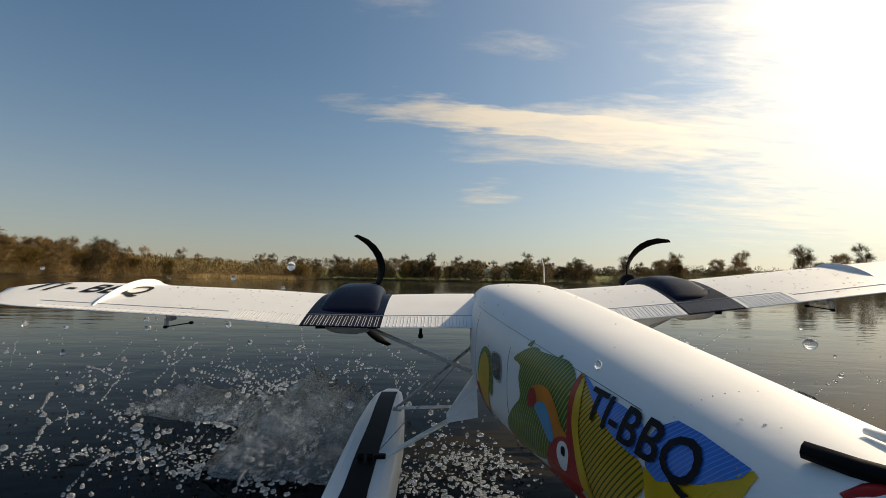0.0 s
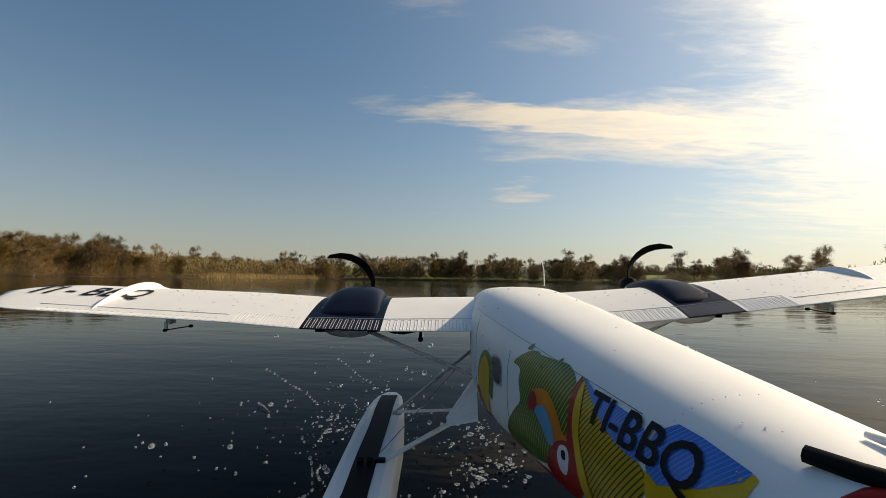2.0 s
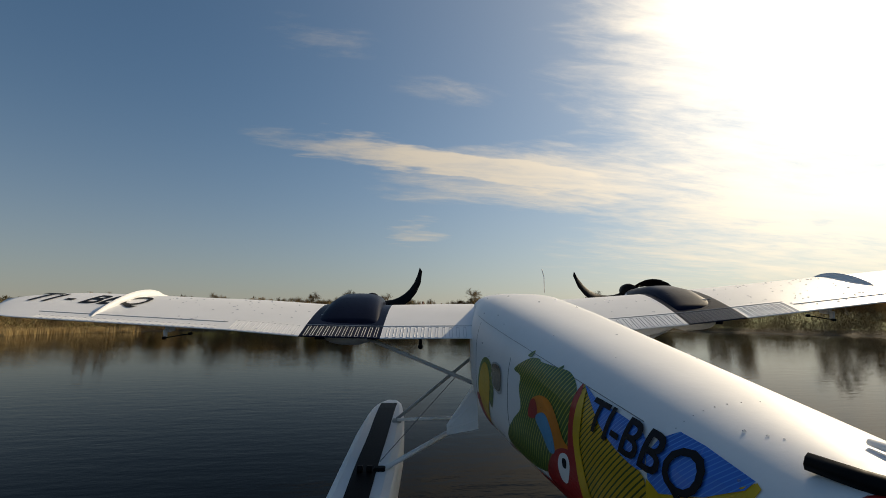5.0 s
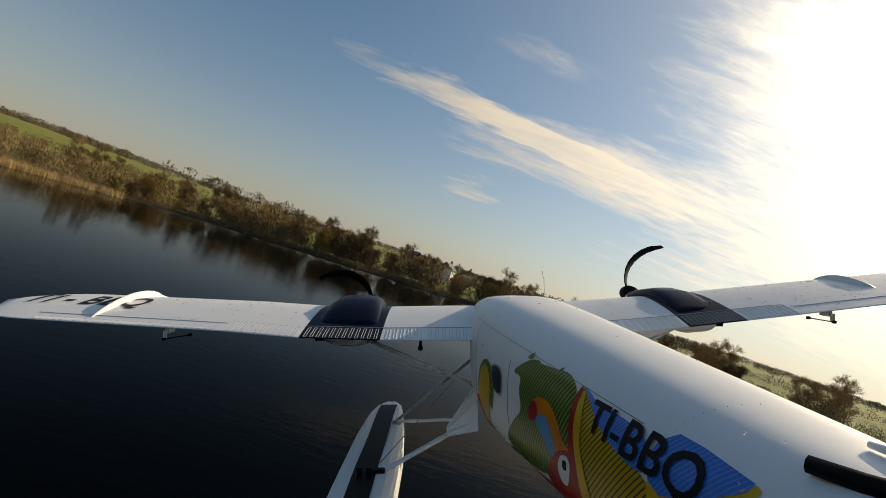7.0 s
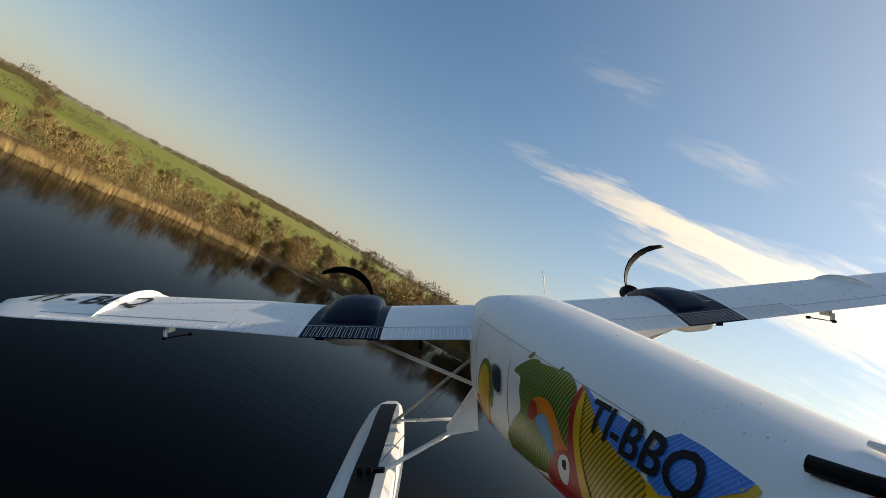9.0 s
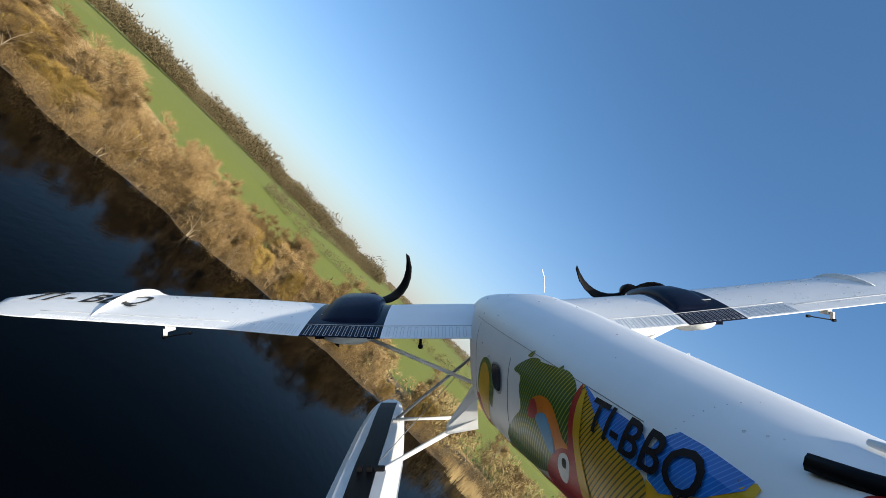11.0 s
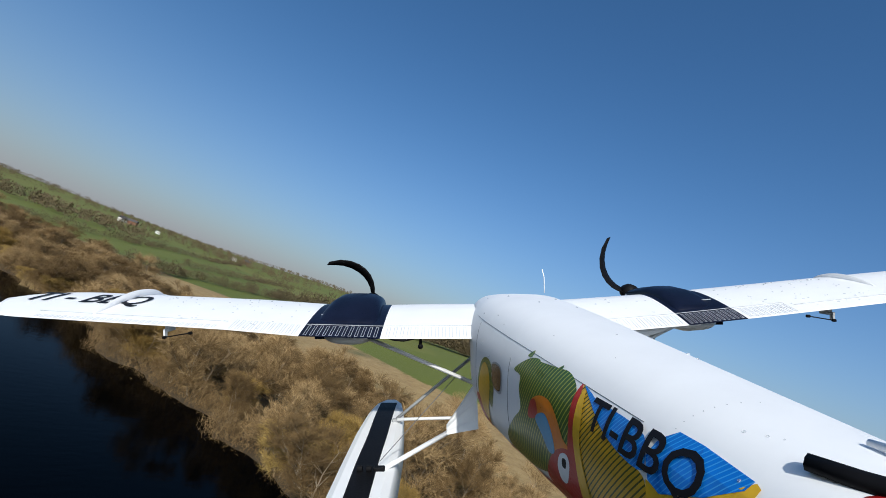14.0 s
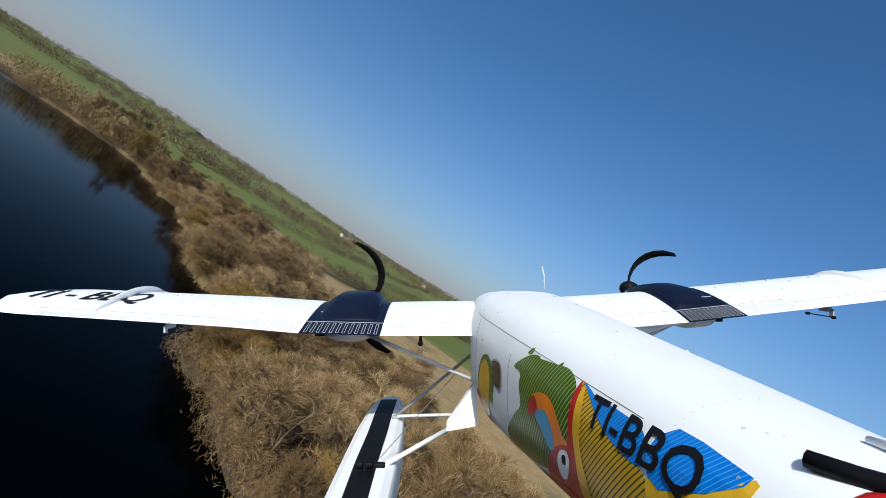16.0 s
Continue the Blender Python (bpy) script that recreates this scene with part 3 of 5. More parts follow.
def house(x, y, turn, wide, deep, high, wall_mat):
    root = new("house")
    root.matrix_basis = pose(x, y, float(ground_height(x, y)) - 0.3, 0, 0, turn)
    bm = bmesh.new()
    r = bmesh.ops.create_cube(bm, size=1.0)
    bmesh.ops.transform(bm, matrix=Matrix.Translation((0, 0, high / 2)) @ Matrix.Diagonal((wide, deep, high, 1)), verts=r["verts"])
    part("wall", bm, wall_mat, root)
    w, d, t = wide / 2 + 0.4, deep / 2 + 0.5, 0.25
    rise = deep * 0.42
    rings = [[(sx * w, -d, high - 0.25), (sx * w, 0, high + rise), (sx * w, d, high - 0.25), (sx * w, d, high - 0.25 - t), (sx * w, 0, high + rise - t - 0.3), (sx * w, -d, high - 0.25 - t)] for sx in (-1, 1)]
    roof = part("roof", loft(rings), SLATE, root, "dark slate roof")
    bm = bmesh.new()
    r = bmesh.ops.create_cube(bm, size=1.0)
    bmesh.ops.transform(bm, matrix=Matrix.Translation((wide * 0.3, 0, high + rise + 0.4)) @ Matrix.Diagonal((0.9, 0.9, 1.8, 1)), verts=r["verts"])
    part("chimney", bm, BRICK, roof)
    for sx in (-0.3, 0.0, 0.3):
        for z in ((high * 0.28), (high * 0.72)):
            for sy in (-1, 1):
                bm = bmesh.new()
                r = bmesh.ops.create_cube(bm, size=1.0)
                bmesh.ops.transform(bm, matrix=Matrix.Translation((sx * wide, sy * deep / 2, z)) @ Matrix.Diagonal((1.2, 0.12, 1.2, 1)), verts=r["verts"])
                part("window", bm, GLASS_DARK, root)
    return tagged(root, "white rendered house with a dark pitched roof among trees", "house", "houses beyond the fields")


SLATE = painted("slate_roof", (0.10, 0.09, 0.09), 0.6, 0.12, 0.6)
BRICK = painted("brick_wall", (0.30, 0.13, 0.08), 0.8, 0.1, 0.8)
RENDER = painted("white_render", (0.72, 0.70, 0.66), 0.8, 0.05, 0.5)

# ---- the model seaplane ----
# airframe space: x to its right, y ahead, z up, metres; the tail camera sits at the origin
plane = new("model_seaplane")
tagged(plane, "white twin-engined model floatplane with dark nacelles and colourful tail", "model aircraft")


def part(name, bm, mat, parent, label="", smooth=False):
    me = bpy.data.meshes.new(name)
    bm.to_mesh(me)
    bm.free()
    mats = mat if isinstance(mat, (list, tuple)) else [mat]
    for m in mats:
        me.materials.append(m)
    if smooth:
        me.polygons.foreach_set("use_smooth", [True] * len(me.polygons))
    ob = new(name, me)
    ob.parent = parent
    return tagged(ob, label) if label else ob


def loft(rings, closed=True, caps=True):
    """Skin over rings of equal count."""
    bm = bmesh.new()
    rows = [[bm.verts.new(p) for p in r] for r in rings]
    n = len(rings[0])
    for a, b in zip(rows, rows[1:]):
        for i in range(n if closed else n - 1):
            j = (i + 1) % n
            bm.faces.new((a[i], a[j], b[j], b[i]))
    if caps and closed:
        bm.faces.new(rows[-1])
        if caps != "end":
            bm.faces.new(rows[0][::-1])
    bmesh.ops.recalc_face_normals(bm, faces=bm.faces)
    return bm


def tube(bm, pts, radius, sides=10, flat=1.0):
    """A rod along points; flat squeezes it upright."""
    pts = [Vector(p) for p in pts]
    rows = []
    for i, p in enumerate(pts):
        d = (pts[min(i + 1, len(pts) - 1)] - pts[max(i - 1, 0)]).normalized()
        s = d.cross(Vector((0, 0, 1)) if abs(d.z) < 0.95 else Vector((1, 0, 0))).normalized()
        u = s.cross(d)
        r = radius[i] if isinstance(radius, (list, tuple)) else radius
        rows.append([bm.verts.new(p + s * math.cos(k * 2 * math.pi / sides) * r + u * math.sin(k * 2 * math.pi / sides) * r * flat) for k in range(sides)])
    for a, b in zip(rows, rows[1:]):
        for i in range(sides):
            j = (i + 1) % sides
            bm.faces.new((a[i], a[j], b[j], b[i]))
    bm.faces.new(rows[0][::-1])
    bm.faces.new(rows[-1])
    return bm


def rod(name, pts, radius, mat, parent, label="", flat=1.0, sides=10):
    bm = tube(bmesh.new(), pts, radius, sides, flat)
    bmesh.ops.recalc_face_normals(bm, faces=bm.faces)
    return part(name, bm, mat, parent, label, True)


def block(bm, centre, size, m=Matrix()):
    r = bmesh.ops.create_cube(bm, size=1.0)
    bmesh.ops.transform(bm, matrix=m @ Matrix.Translation(centre) @ Matrix.Diagonal((*size, 1)), verts=r["verts"])
    return r["verts"]


def build_village():
    rng = random.Random(31)
    for x, y, n, gap in ((-330, -640, 3, 25), (-455, -600, 2, 21), (-640, -470, 3, 24), (10, 318, 4, 17)):
        for k in range(n):
            house(x + k * gap + rng.uniform(-6, 6), y + rng.uniform(-18, 18) - k * 6, rng.uniform(0, 180), rng.uniform(9, 15), rng.uniform(6, 8), rng.uniform(4.5, 6), RENDER if rng.random() < 0.3 else BRICK)


build_village()

# -- fuselage: stations along y --
# y, centre x, half width, top z, bottom z, squareness
STATIONS = [(-0.10, 0.100, 0.012, -0.046, -0.070, 2.3), (-0.02, 0.096, 0.019, -0.045, -0.080, 2.3), (0.06, 0.092, 0.026, -0.044, -0.092, 2.4), (0.14, 0.088, 0.0325, -0.043, -0.108, 2.5),
            (0.22, 0.084, 0.0385, -0.042, -0.124, 2.6), (0.30, 0.080, 0.0440, -0.0412, -0.140, 2.8), (0.37, 0.077, 0.0485, -0.0418, -0.152, 3.0),
            (0.43, 0.0758, 0.0502, -0.0435, -0.156, 3.2), (0.50, 0.0760, 0.0462, -0.0500, -0.158, 3.2), (0.58, 0.0760, 0.0422, -0.0590, -0.158, 3.2),
            (0.66, 0.0755, 0.037, -0.071, -0.156, 3.0), (0.74, 0.075, 0.026, -0.088, -0.150, 2.6), (0.80, 0.074, 0.018, -0.108, -0.140, 2.2)]
_sy = [s[0] for s in STATIONS]


def station(y):
    return [float(np.interp(y, _sy, [s[k] for s in STATIONS])) for k in range(1, 6)]


def fuselage_ring(y, n=48):
    cx, hw, top, bot, p = station(y)
    cz, hh = (top + bot) / 2, (top - bot) / 2
    out = []
    for k in range(n):
        a = 2 * math.pi * k / n
        c, s = math.cos(a), math.sin(a)
        q = 2 / p
        out.append((cx + hw * math.copysign(abs(c) ** q, c), y, cz + hh * math.copysign(abs(s) ** q, s)))
    return out


def side_x(y, z):
    """The left skin's x at a place along and up the fuselage."""
    cx, hw, top, bot, p = station(y)
    w = min(abs((z - (top + bot) / 2) / ((top - bot) / 2)), 0.985)
    return cx - hw * (1 - w ** p) ** (1 / p)


ys = list(np.linspace(-0.10, 0.80, 73))
part("fuselage", loft([fuselage_ring(y) for y in ys]), WHITE, plane, "glossy white foam fuselage tapering to the tail", True)


def decal(name, outline, mat, parent, lift=0.0005, cut=0.004):
    """A film on the left skin; outline is a closed line of (y, z)."""
    bm = bmesh.new()
    vs = [bm.verts.new((0, y, z)) for y, z in outline]
    bm.faces.new(vs)
    bmesh.ops.triangulate(bm, faces=bm.faces)
    lo, hi = min(o[0] for o in outline), max(o[0] for o in outline)
    for k in range(1, int((hi - lo) / cut) + 1):
        g = bm.verts[:] + bm.edges[:] + bm.faces[:]
        bmesh.ops.bisect_plane(bm, geom=g, plane_co=(0, lo + k * cut, 0), plane_no=(0, 1, 0))
    lo, hi = min(o[1] for o in outline), max(o[1] for o in outline)
    for k in range(1, int((hi - lo) / cut) + 1):
        g = bm.verts[:] + bm.edges[:] + bm.faces[:]
        bmesh.ops.bisect_plane(bm, geom=g, plane_co=(0, 0, lo + k * cut), plane_no=(0, 0, 1))
    for v in bm.verts:
        v.co.x = side_x(v.co.y, v.co.z) - 0.5 * lift
    return part(name, bm, mat, parent)


def curve_ring(points, steps=6):
    return [tuple(p) for p in smooth_ring(points, steps)]


def airfoil(chord, thick):
    pts = []
    for k in range(13):
        u = 1 - (k / 12)
        u = u * u * (3 - 2 * u)
        pts.append((u, 0.5 * thick * (2.969 * math.sqrt(u) - 1.26 * u - 3.516 * u * u + 2.843 * u ** 3 - 1.036 * u ** 4) * 1.25))
    for k in range(1, 12):
        u = k / 12
        u = u * u * (3 - 2 * u)
        pts.append((u, -0.28 * thick * (2.969 * math.sqrt(u) - 1.26 * u - 3.516 * u * u + 2.843 * u ** 3 - 1.036 * u ** 4)))
    return [(u * chord, z * chord) for u, z in pts]


TE_Y, CHORD, THICK = 0.42, 0.128, 0.17


def te_left(x):
    """Height of the trailing edge on the left wing."""
    return float(np.interp(x, [-0.46, -0.415, -0.2, -0.133, -0.058, 0.03], [-0.0585, -0.0615, -0.0750, -0.0810, -0.0833, -0.0833]))


def te_right(x):
    return float(np.interp(x, [0.12, 0.176, 0.2255, 0.28, 0.3315, 0.41, 0.56], [-0.0800, -0.0755, -0.0710, -0.0650, -0.0592, -0.0500, -0.0330]))


def setting(x):
    """Thickness and incidence rise of the wing, washed out towards the tips."""
    out = min(max(abs(x - 0.074) - 0.075, 0.0) / 0.40, 1.1)
    return THICK * (0.97 - 0.17 * out), 0.0082 - 0.0064 * out


def wing_section(x, left, sweep=0.0, scale=1.0):
    zt = te_left(x) if left else te_right(x)
    y0 = TE_Y + sweep
    thick, rise = setting(x)
    return [(x, y0 + CHORD * scale - u, zt + z + rise * (1 - u / (CHORD * scale))) for u, z in airfoil(CHORD * scale, thick)]


def surface_z(x, y, left):
    """Height of the wing's upper skin."""
    u = (TE_Y + CHORD - y) / CHORD
    u = min(max(u, 0.0), 1.0)
    zt = te_left(x) if left else te_right(x)
    thick, rise = setting(x)
    z = 0.5 * thick * CHORD * 1.25 * (2.969 * math.sqrt(u) - 1.26 * u - 3.516 * u * u + 2.843 * u ** 3 - 1.036 * u ** 4)
    return zt + z + rise * (1 - u)


def wing(name, xs, left, mat, label):
    return part(name, loft([wing_section(x, left) for x in xs], caps=False), mat, plane, label, True)


def tip(name, x0, x1, left, mat):
    """The rounded wing tip: chord and thickness run out."""
    rings = []
    for k in range(9):
        t = k / 8
        x = x0 + (x1 - x0) * t
        s = max(0.12, math.sqrt(max(0.0, 1 - t ** 2.4)))
        zt = te_left(x) if left else te_right(x)
        rings.append([(x, TE_Y + CHORD * (1 - s) * 0.4 + (CHORD - u) * s, zt + (z + setting(x)[1] * (1 - u / CHORD)) * (0.35 + 0.65 * s) + 0.003 * (1 - s)) for u, z in airfoil(CHORD, setting(x)[0])])
    return part(name, loft(rings, caps="end"), mat, plane, "", True)


wing("left_inner_wing", [0.035, 0.01, -0.02, -0.058], True, WHITE, "white inner wing panel")
wing("left_nacelle_panel", [-0.058, -0.08, -0.11, -0.133], True, NAVY, "dark navy wing panel over the engine")
wing("left_outer_wing", [-0.133, -0.16, -0.2, -0.26, -0.32, -0.385], True, WHITE, "white outer wing panel with beads of water")
tip("left_wing_tip", -0.385, -0.450, True, WHITE)
wing("right_inner_wing", [0.11, 0.15, 0.19, 0.226], False, WHITE, "white inner wing panel")
wing("right_nacelle_panel", [0.226, 0.24, 0.26, 0.280], False, NAVY, "dark navy wing panel over the engine")
wing("right_outer_wing", [0.280, 0.33, 0.38, 0.44, 0.50], False, WHITE, "white outer wing panel with beads of water")
tip("right_wing_tip", 0.50, 0.57, False, WHITE)


def flap_ribs(name, x0, x1, left, count, mat, y0=0.423, y1=0.443):
    """Shallow pressed grooves outlined along the flap, as narrow raised loops."""
    bm = bmesh.new()
    w = (x1 - x0) / count
    for i in range(count):
        for dx in (0.30, 0.70):
            x = x0 + (i + dx) * w
            za, zb = surface_z(x, y0, left), surface_z(x, y1, left)
            tube(bm, [(x, y0, za + 0.0001), (x, (y0 + y1) / 2, surface_z(x, (y0 + y1) / 2, left) + 0.0001), (x, y1, zb + 0.0001)], 0.00026, 5)
        for y in (y0, y1):
            tube(bm, [(x0 + (i + 0.30) * w, y, surface_z(x0 + (i + 0.3) * w, y, left)), (x0 + (i + 0.70) * w, y, surface_z(x0 + (i + 0.7) * w, y, left))], 0.00026, 5)
    return part(name, bm, mat, plane, "pressed flap corrugations")


flap_ribs("flap_corrugation", -0.055, 0.024, True, 12, PALELINE)
flap_ribs("flap_corrugation", -0.131, -0.060, True, 12, GREYLINE)
flap_ribs("flap_corrugation", -0.200, -0.136, True, 11, PALELINE)
flap_ribs("flap_corrugation", -0.380, -0.210, True, 28, PALELINE, 0.423, 0.429)
flap_ribs("flap_corrugation", 0.165, 0.224, False, 9, PALELINE)
flap_ribs("flap_corrugation", 0.228, 0.279, False, 12, GREYLINE)
flap_ribs("flap_corrugation", 0.283, 0.330, False, 9, PALELINE)


def hinge_line(x0, x1, y, left, mat=GREYLINE):
    n = 14
    rod("hinge_line", [(x0 + (x1 - x0) * k / n, y, surface_z(x0 + (x1 - x0) * k / n, y, left) + 0.0001) for k in range(n + 1)], 0.0004, mat, plane, sides=5)


hinge_line(-0.385, -0.205, 0.438, True)
hinge_line(0.335, 0.50, 0.438, False)
hinge_line(-0.133, 0.028, 0.446, True)
hinge_line(0.12, 0.33, 0.446, False)


def fence(name, x, left, y0, y1, tall):
    """A thin curved fence standing along the chord."""
    n, rows = 16, []
    for side in (-0.0012, 0.0012):
        low, high = [], []
        for k in range(n + 1):
            t = k / n
            y = y0 + (y1 - y0) * t
            hgt = tall * math.sin(math.pi * t) ** 0.7
            z = surface_z(x, min(y, 0.545), left)
            low.append((x + side, y, z - 0.004))
            high.append((x + side * (0.5 if 0 < k < n else 1), y, z + hgt))
        rows += [low, high] if side < 0 else [high, low]
    part(name, loft(rows + [rows[0]], closed=False), WHITE, plane, "white rounded stall fence", True)


fence("stall_fence", -0.332, True, 0.432, 0.560, 0.0078)
fence("stall_fence", 0.435, False, 0.462, 0.540, 0.0050)


def nacelle(cx, left, half, name):
    """Engine nacelle: body under and ahead of the wing, dark cowl bulge on top, spinner."""
    zb = (te_left(cx) if left else te_right(cx)) - 0.008
    rings = []
    for y, w, h in ((0.440, 0.3, 0.10), (0.452, 0.75, 0.55), (0.475, 0.95, 0.9), (0.51, 1, 1), (0.57, 0.92, 0.95), (0.60, 0.78, 0.8), (0.615, 0.5, 0.55)):
        rings.append([(cx + half * 0.8 * w * math.cos(a), y, zb + 0.016 * (0.6 if y > 0.56 else 0.2) + 0.0150 * h * math.sin(a)) for a in [k * math.pi / 12 for k in range(24)]])
    body = part("nacelle", loft(rings), WHITE, plane, "white nacelle body", True)
    rings = []
    for y, w, h in ((0.452, 0.86, 0.02), (0.460, 0.85, 0.20), (0.475, 0.84, 0.50), (0.50, 0.80, 0.86), (0.53, 0.76, 1.0), (0.565, 0.70, 0.95), (0.595, 0.58, 0.72), (0.612, 0.42, 0.42)):
        z0 = surface_z(cx, min(y, 0.53), left) - 0.004
        zf = z0 if y < 0.53 else z0 - (y - 0.53) * 0.12
        rings.append([(cx + half * w * math.copysign(abs(math.cos(a)) ** 0.6, math.cos(a)), y, zf + ((0.0130 if left else 0.0075) * h + 0.004) * max(0.0, math.sin(a)) ** 0.7 - (0.012 if math.sin(a) < -0.01 else 0)) for a in [k * math.pi / 14 for k in range(28)]])
    part("cowl", loft(rings), NAVY, body, "glossy dark navy engine cowl", True)
    bm = bmesh.new()
    tube(bm, [(cx - half * 0.80, 0.4705, surface_z(cx - half * 0.8, 0.47, left) + 0.0012), (cx + half * 0.80, 0.4705, surface_z(cx + half * 0.8, 0.47, left) + 0.0012)], 0.0005, 5)
    part("cowl_seam", bm, GREYLINE, body)
    return body


nacelle(-0.0955, True, 0.0365, "left")
nacelle(0.2535, False, 0.0265, "right")


SWEEP = 0.95


def propeller(cx, cz, name, flip):
    hub = new("propeller")
    hub.parent = plane
    bm = bmesh.new()
    tube(bm, [(0, -0.012, 0), (0, 0.0, 0), (0, 0.010, 0), (0, 0.018, 0), (0, 0.022, 0)], [0.010, 0.011, 0.009, 0.005, 0.001], 16)
    part("spinner", bm, BLACK, hub, "", True)
    for k in range(2):
        rings = []
        for i in range(9):
            t = i / 8
            r = 0.008 + 0.071 * t
            w = 0.0052 + 0.0045 * math.sin(math.pi * min(t * 0.9 + 0.12, 1)) if i < 8 else 0.0035
            sweep = SWEEP * t ** 1.2
            an = radians(180 * k) + sweep * flip
            tw = radians(62 - 40 * t) * flip
            c = Vector((math.cos(an) * r, 0, math.sin(an) * r))
            ta = Vector((-math.sin(an), 0, math.cos(an)))
            ring = []
            for q in range(8):
                g = 2 * math.pi * q / 8
                u, v = math.cos(g) * w, math.sin(g) * 0.0011
                ring.append(c + ta * (u * math.cos(tw) - v * math.sin(tw)) + Vector((0, 1, 0)) * (u * math.sin(tw) + v * math.cos(tw)))
            rings.append([tuple(p) for p in ring])
        part("blade", loft(rings), BLACK, hub, "", True)
    return hub, Vector((cx, 0.628, cz))


PROPS = [propeller(-0.0965, -0.072, "left", 1), propeller(0.254, -0.060, "right", -1)]


# -- wing fittings --
def servo(cx, left, name):
    z = (te_left(cx) if left else te_right(cx))
    s = -1 if left else 1
    bm = bmesh.new()
    block(bm, (cx, 0.434, z - 0.003), (0.004, 0.010, 0.008))
    block(bm, (cx + 0.0005 * s, 0.427, z - 0.008), (0.0016, 0.004, 0.008))
    horn = part("servo_horn", bm, WHITE if left else GREY, plane)
    rod("pushrod", [(cx, 0.426, z - 0.0115), (cx - 0.024 * s, 0.424, z - 0.0075)], 0.0006, BLACK, horn, sides=6)
    for x, zz in ((cx, z - 0.0115), (cx - 0.024 * s, z - 0.0075)):
        bm = bmesh.new()
        block(bm, (x, 0.4245, zz), (0.0034, 0.003, 0.0026))
        bmesh.ops.bevel(bm, geom=bm.edges[:], offset=0.0006, segments=1, affect="EDGES")
        part("clevis", bm, BLACK, horn)


servo(-0.258, True, "left")
servo(0.362, False, "right")
bm = bmesh.new()
tube(bm, [(-0.021, 0.43, te_left(-0.02) - 0.001), (-0.021, 0.427, te_left(-0.02) - 0.007)], [0.0012, 0.0016], 8)
bmesh.ops.create_uvsphere(bm, u_segments=10, v_segments=6, radius=0.0026, matrix=Matrix.Translation((-0.021, 0.427, te_left(-0.02) - 0.0085)))
part("flap_linkage", bm, BLACK, plane, "", True)
part("right_flap_bracket", loft([[(0.152, 0.43, -0.080), (0.222, 0.43, -0.0735), (0.180, 0.43, -0.0865)], [(0.165, 0.50, -0.080), (0.20, 0.50, -0.076), (0.180, 0.50, -0.0840)]]), WHITE, plane)

# -- struts and floats --
rod("wing_strut", [(-0.078, 0.455, -0.088), (0.036, 0.462, -0.1385)], 0.0032, WHITE, plane, "white wing strut", 0.6)
rod("wing_strut", [(0.228, 0.455, -0.078), (0.114, 0.462, -0.1385)], 0.0032, WHITE, plane, "white wing strut", 0.6)


def float_ring(y, cx, top, n=20):
    t = np.interp(y, [0.02, 0.08, 0.20, 0.40, 0.48, 0.54, 0.575, 0.592], [0.45, 0.75, 1, 1, 0.97, 0.82, 0.58, 0.28])
    keel = np.interp(y, [0.02, 0.08, 0.20, 0.30, 0.301, 0.50, 0.56, 0.592], [0.020, 0.032, 0.044, 0.050, 0.058, 0.058, 0.040, 0.012])
    w = 0.0255 * t
    prof = [(-0.72, 0.0), (-0.95, -0.06), (-1.0, -0.22), (-1.0, -0.62), (-0.55, -0.84), (0.0, -1.0), (0.55, -0.84), (1.0, -0.62), (1.0, -0.22), (0.95, -0.06), (0.72, 0.0)]
    drop = np.interp(y, [0.5, 0.56, 0.592], [0, 0.001, 0.006])
    return [(cx + u * w, y, top - drop + v * keel) for u, v in prof]


def seaplane_float(cx, s):
    top = -0.190
    f = part("float", loft([float_ring(y, cx, top) for y in np.r_[np.linspace(0.02, 0.30, 9), np.linspace(0.301, 0.592, 16)]]), WHITE, plane, "white pontoon float with a black walkway", True)
    for m in f.data.polygons:
        m.use_smooth = abs(m.normal.z) < 0.75
    rings = []
    for y in np.linspace(0.10, 0.566, 24):
        drop = float(np.interp(y, [0.5, 0.56, 0.592], [0, 0.001, 0.006]))
        w = 0.0098 if y > 0.33 else 0.0108
        j = 0.0004 * math.sin(y * 260)
        rings.append([(cx - w + j, y, top - drop + 0.0008), (cx + w + j, y, top - drop + 0.0008), (cx + w, y, top - drop - 0.001), (cx - w, y, top - drop - 0.001)])
    part("walkway", loft(rings), BLACK, f, "black non-slip walkway strip")
    for y, x in ((0.502, 0.016 * s), (0.392, 0.012 * s)):
        bm = bmesh.new()
        block(bm, (cx + x, y, top + 0.001), (0.010, 0.006, 0.004))
        bmesh.ops.bevel(bm, geom=bm.edges[:], offset=0.001, segments=1, affect="EDGES")
        part("strut_foot", bm, BLACK if y < 0.45 else GREY, f)
    for k in range(2):
        bm = bmesh.new()
        x = cx + (0.004 - 0.008 * k) * s
        tube(bm, [(x - 0.0022, 0.388, top + 0.003), (x + 0.0022, 0.388, top + 0.003)], 0.0028, 12)
        part("strut_screw", bm, BLACK, f)
    return f


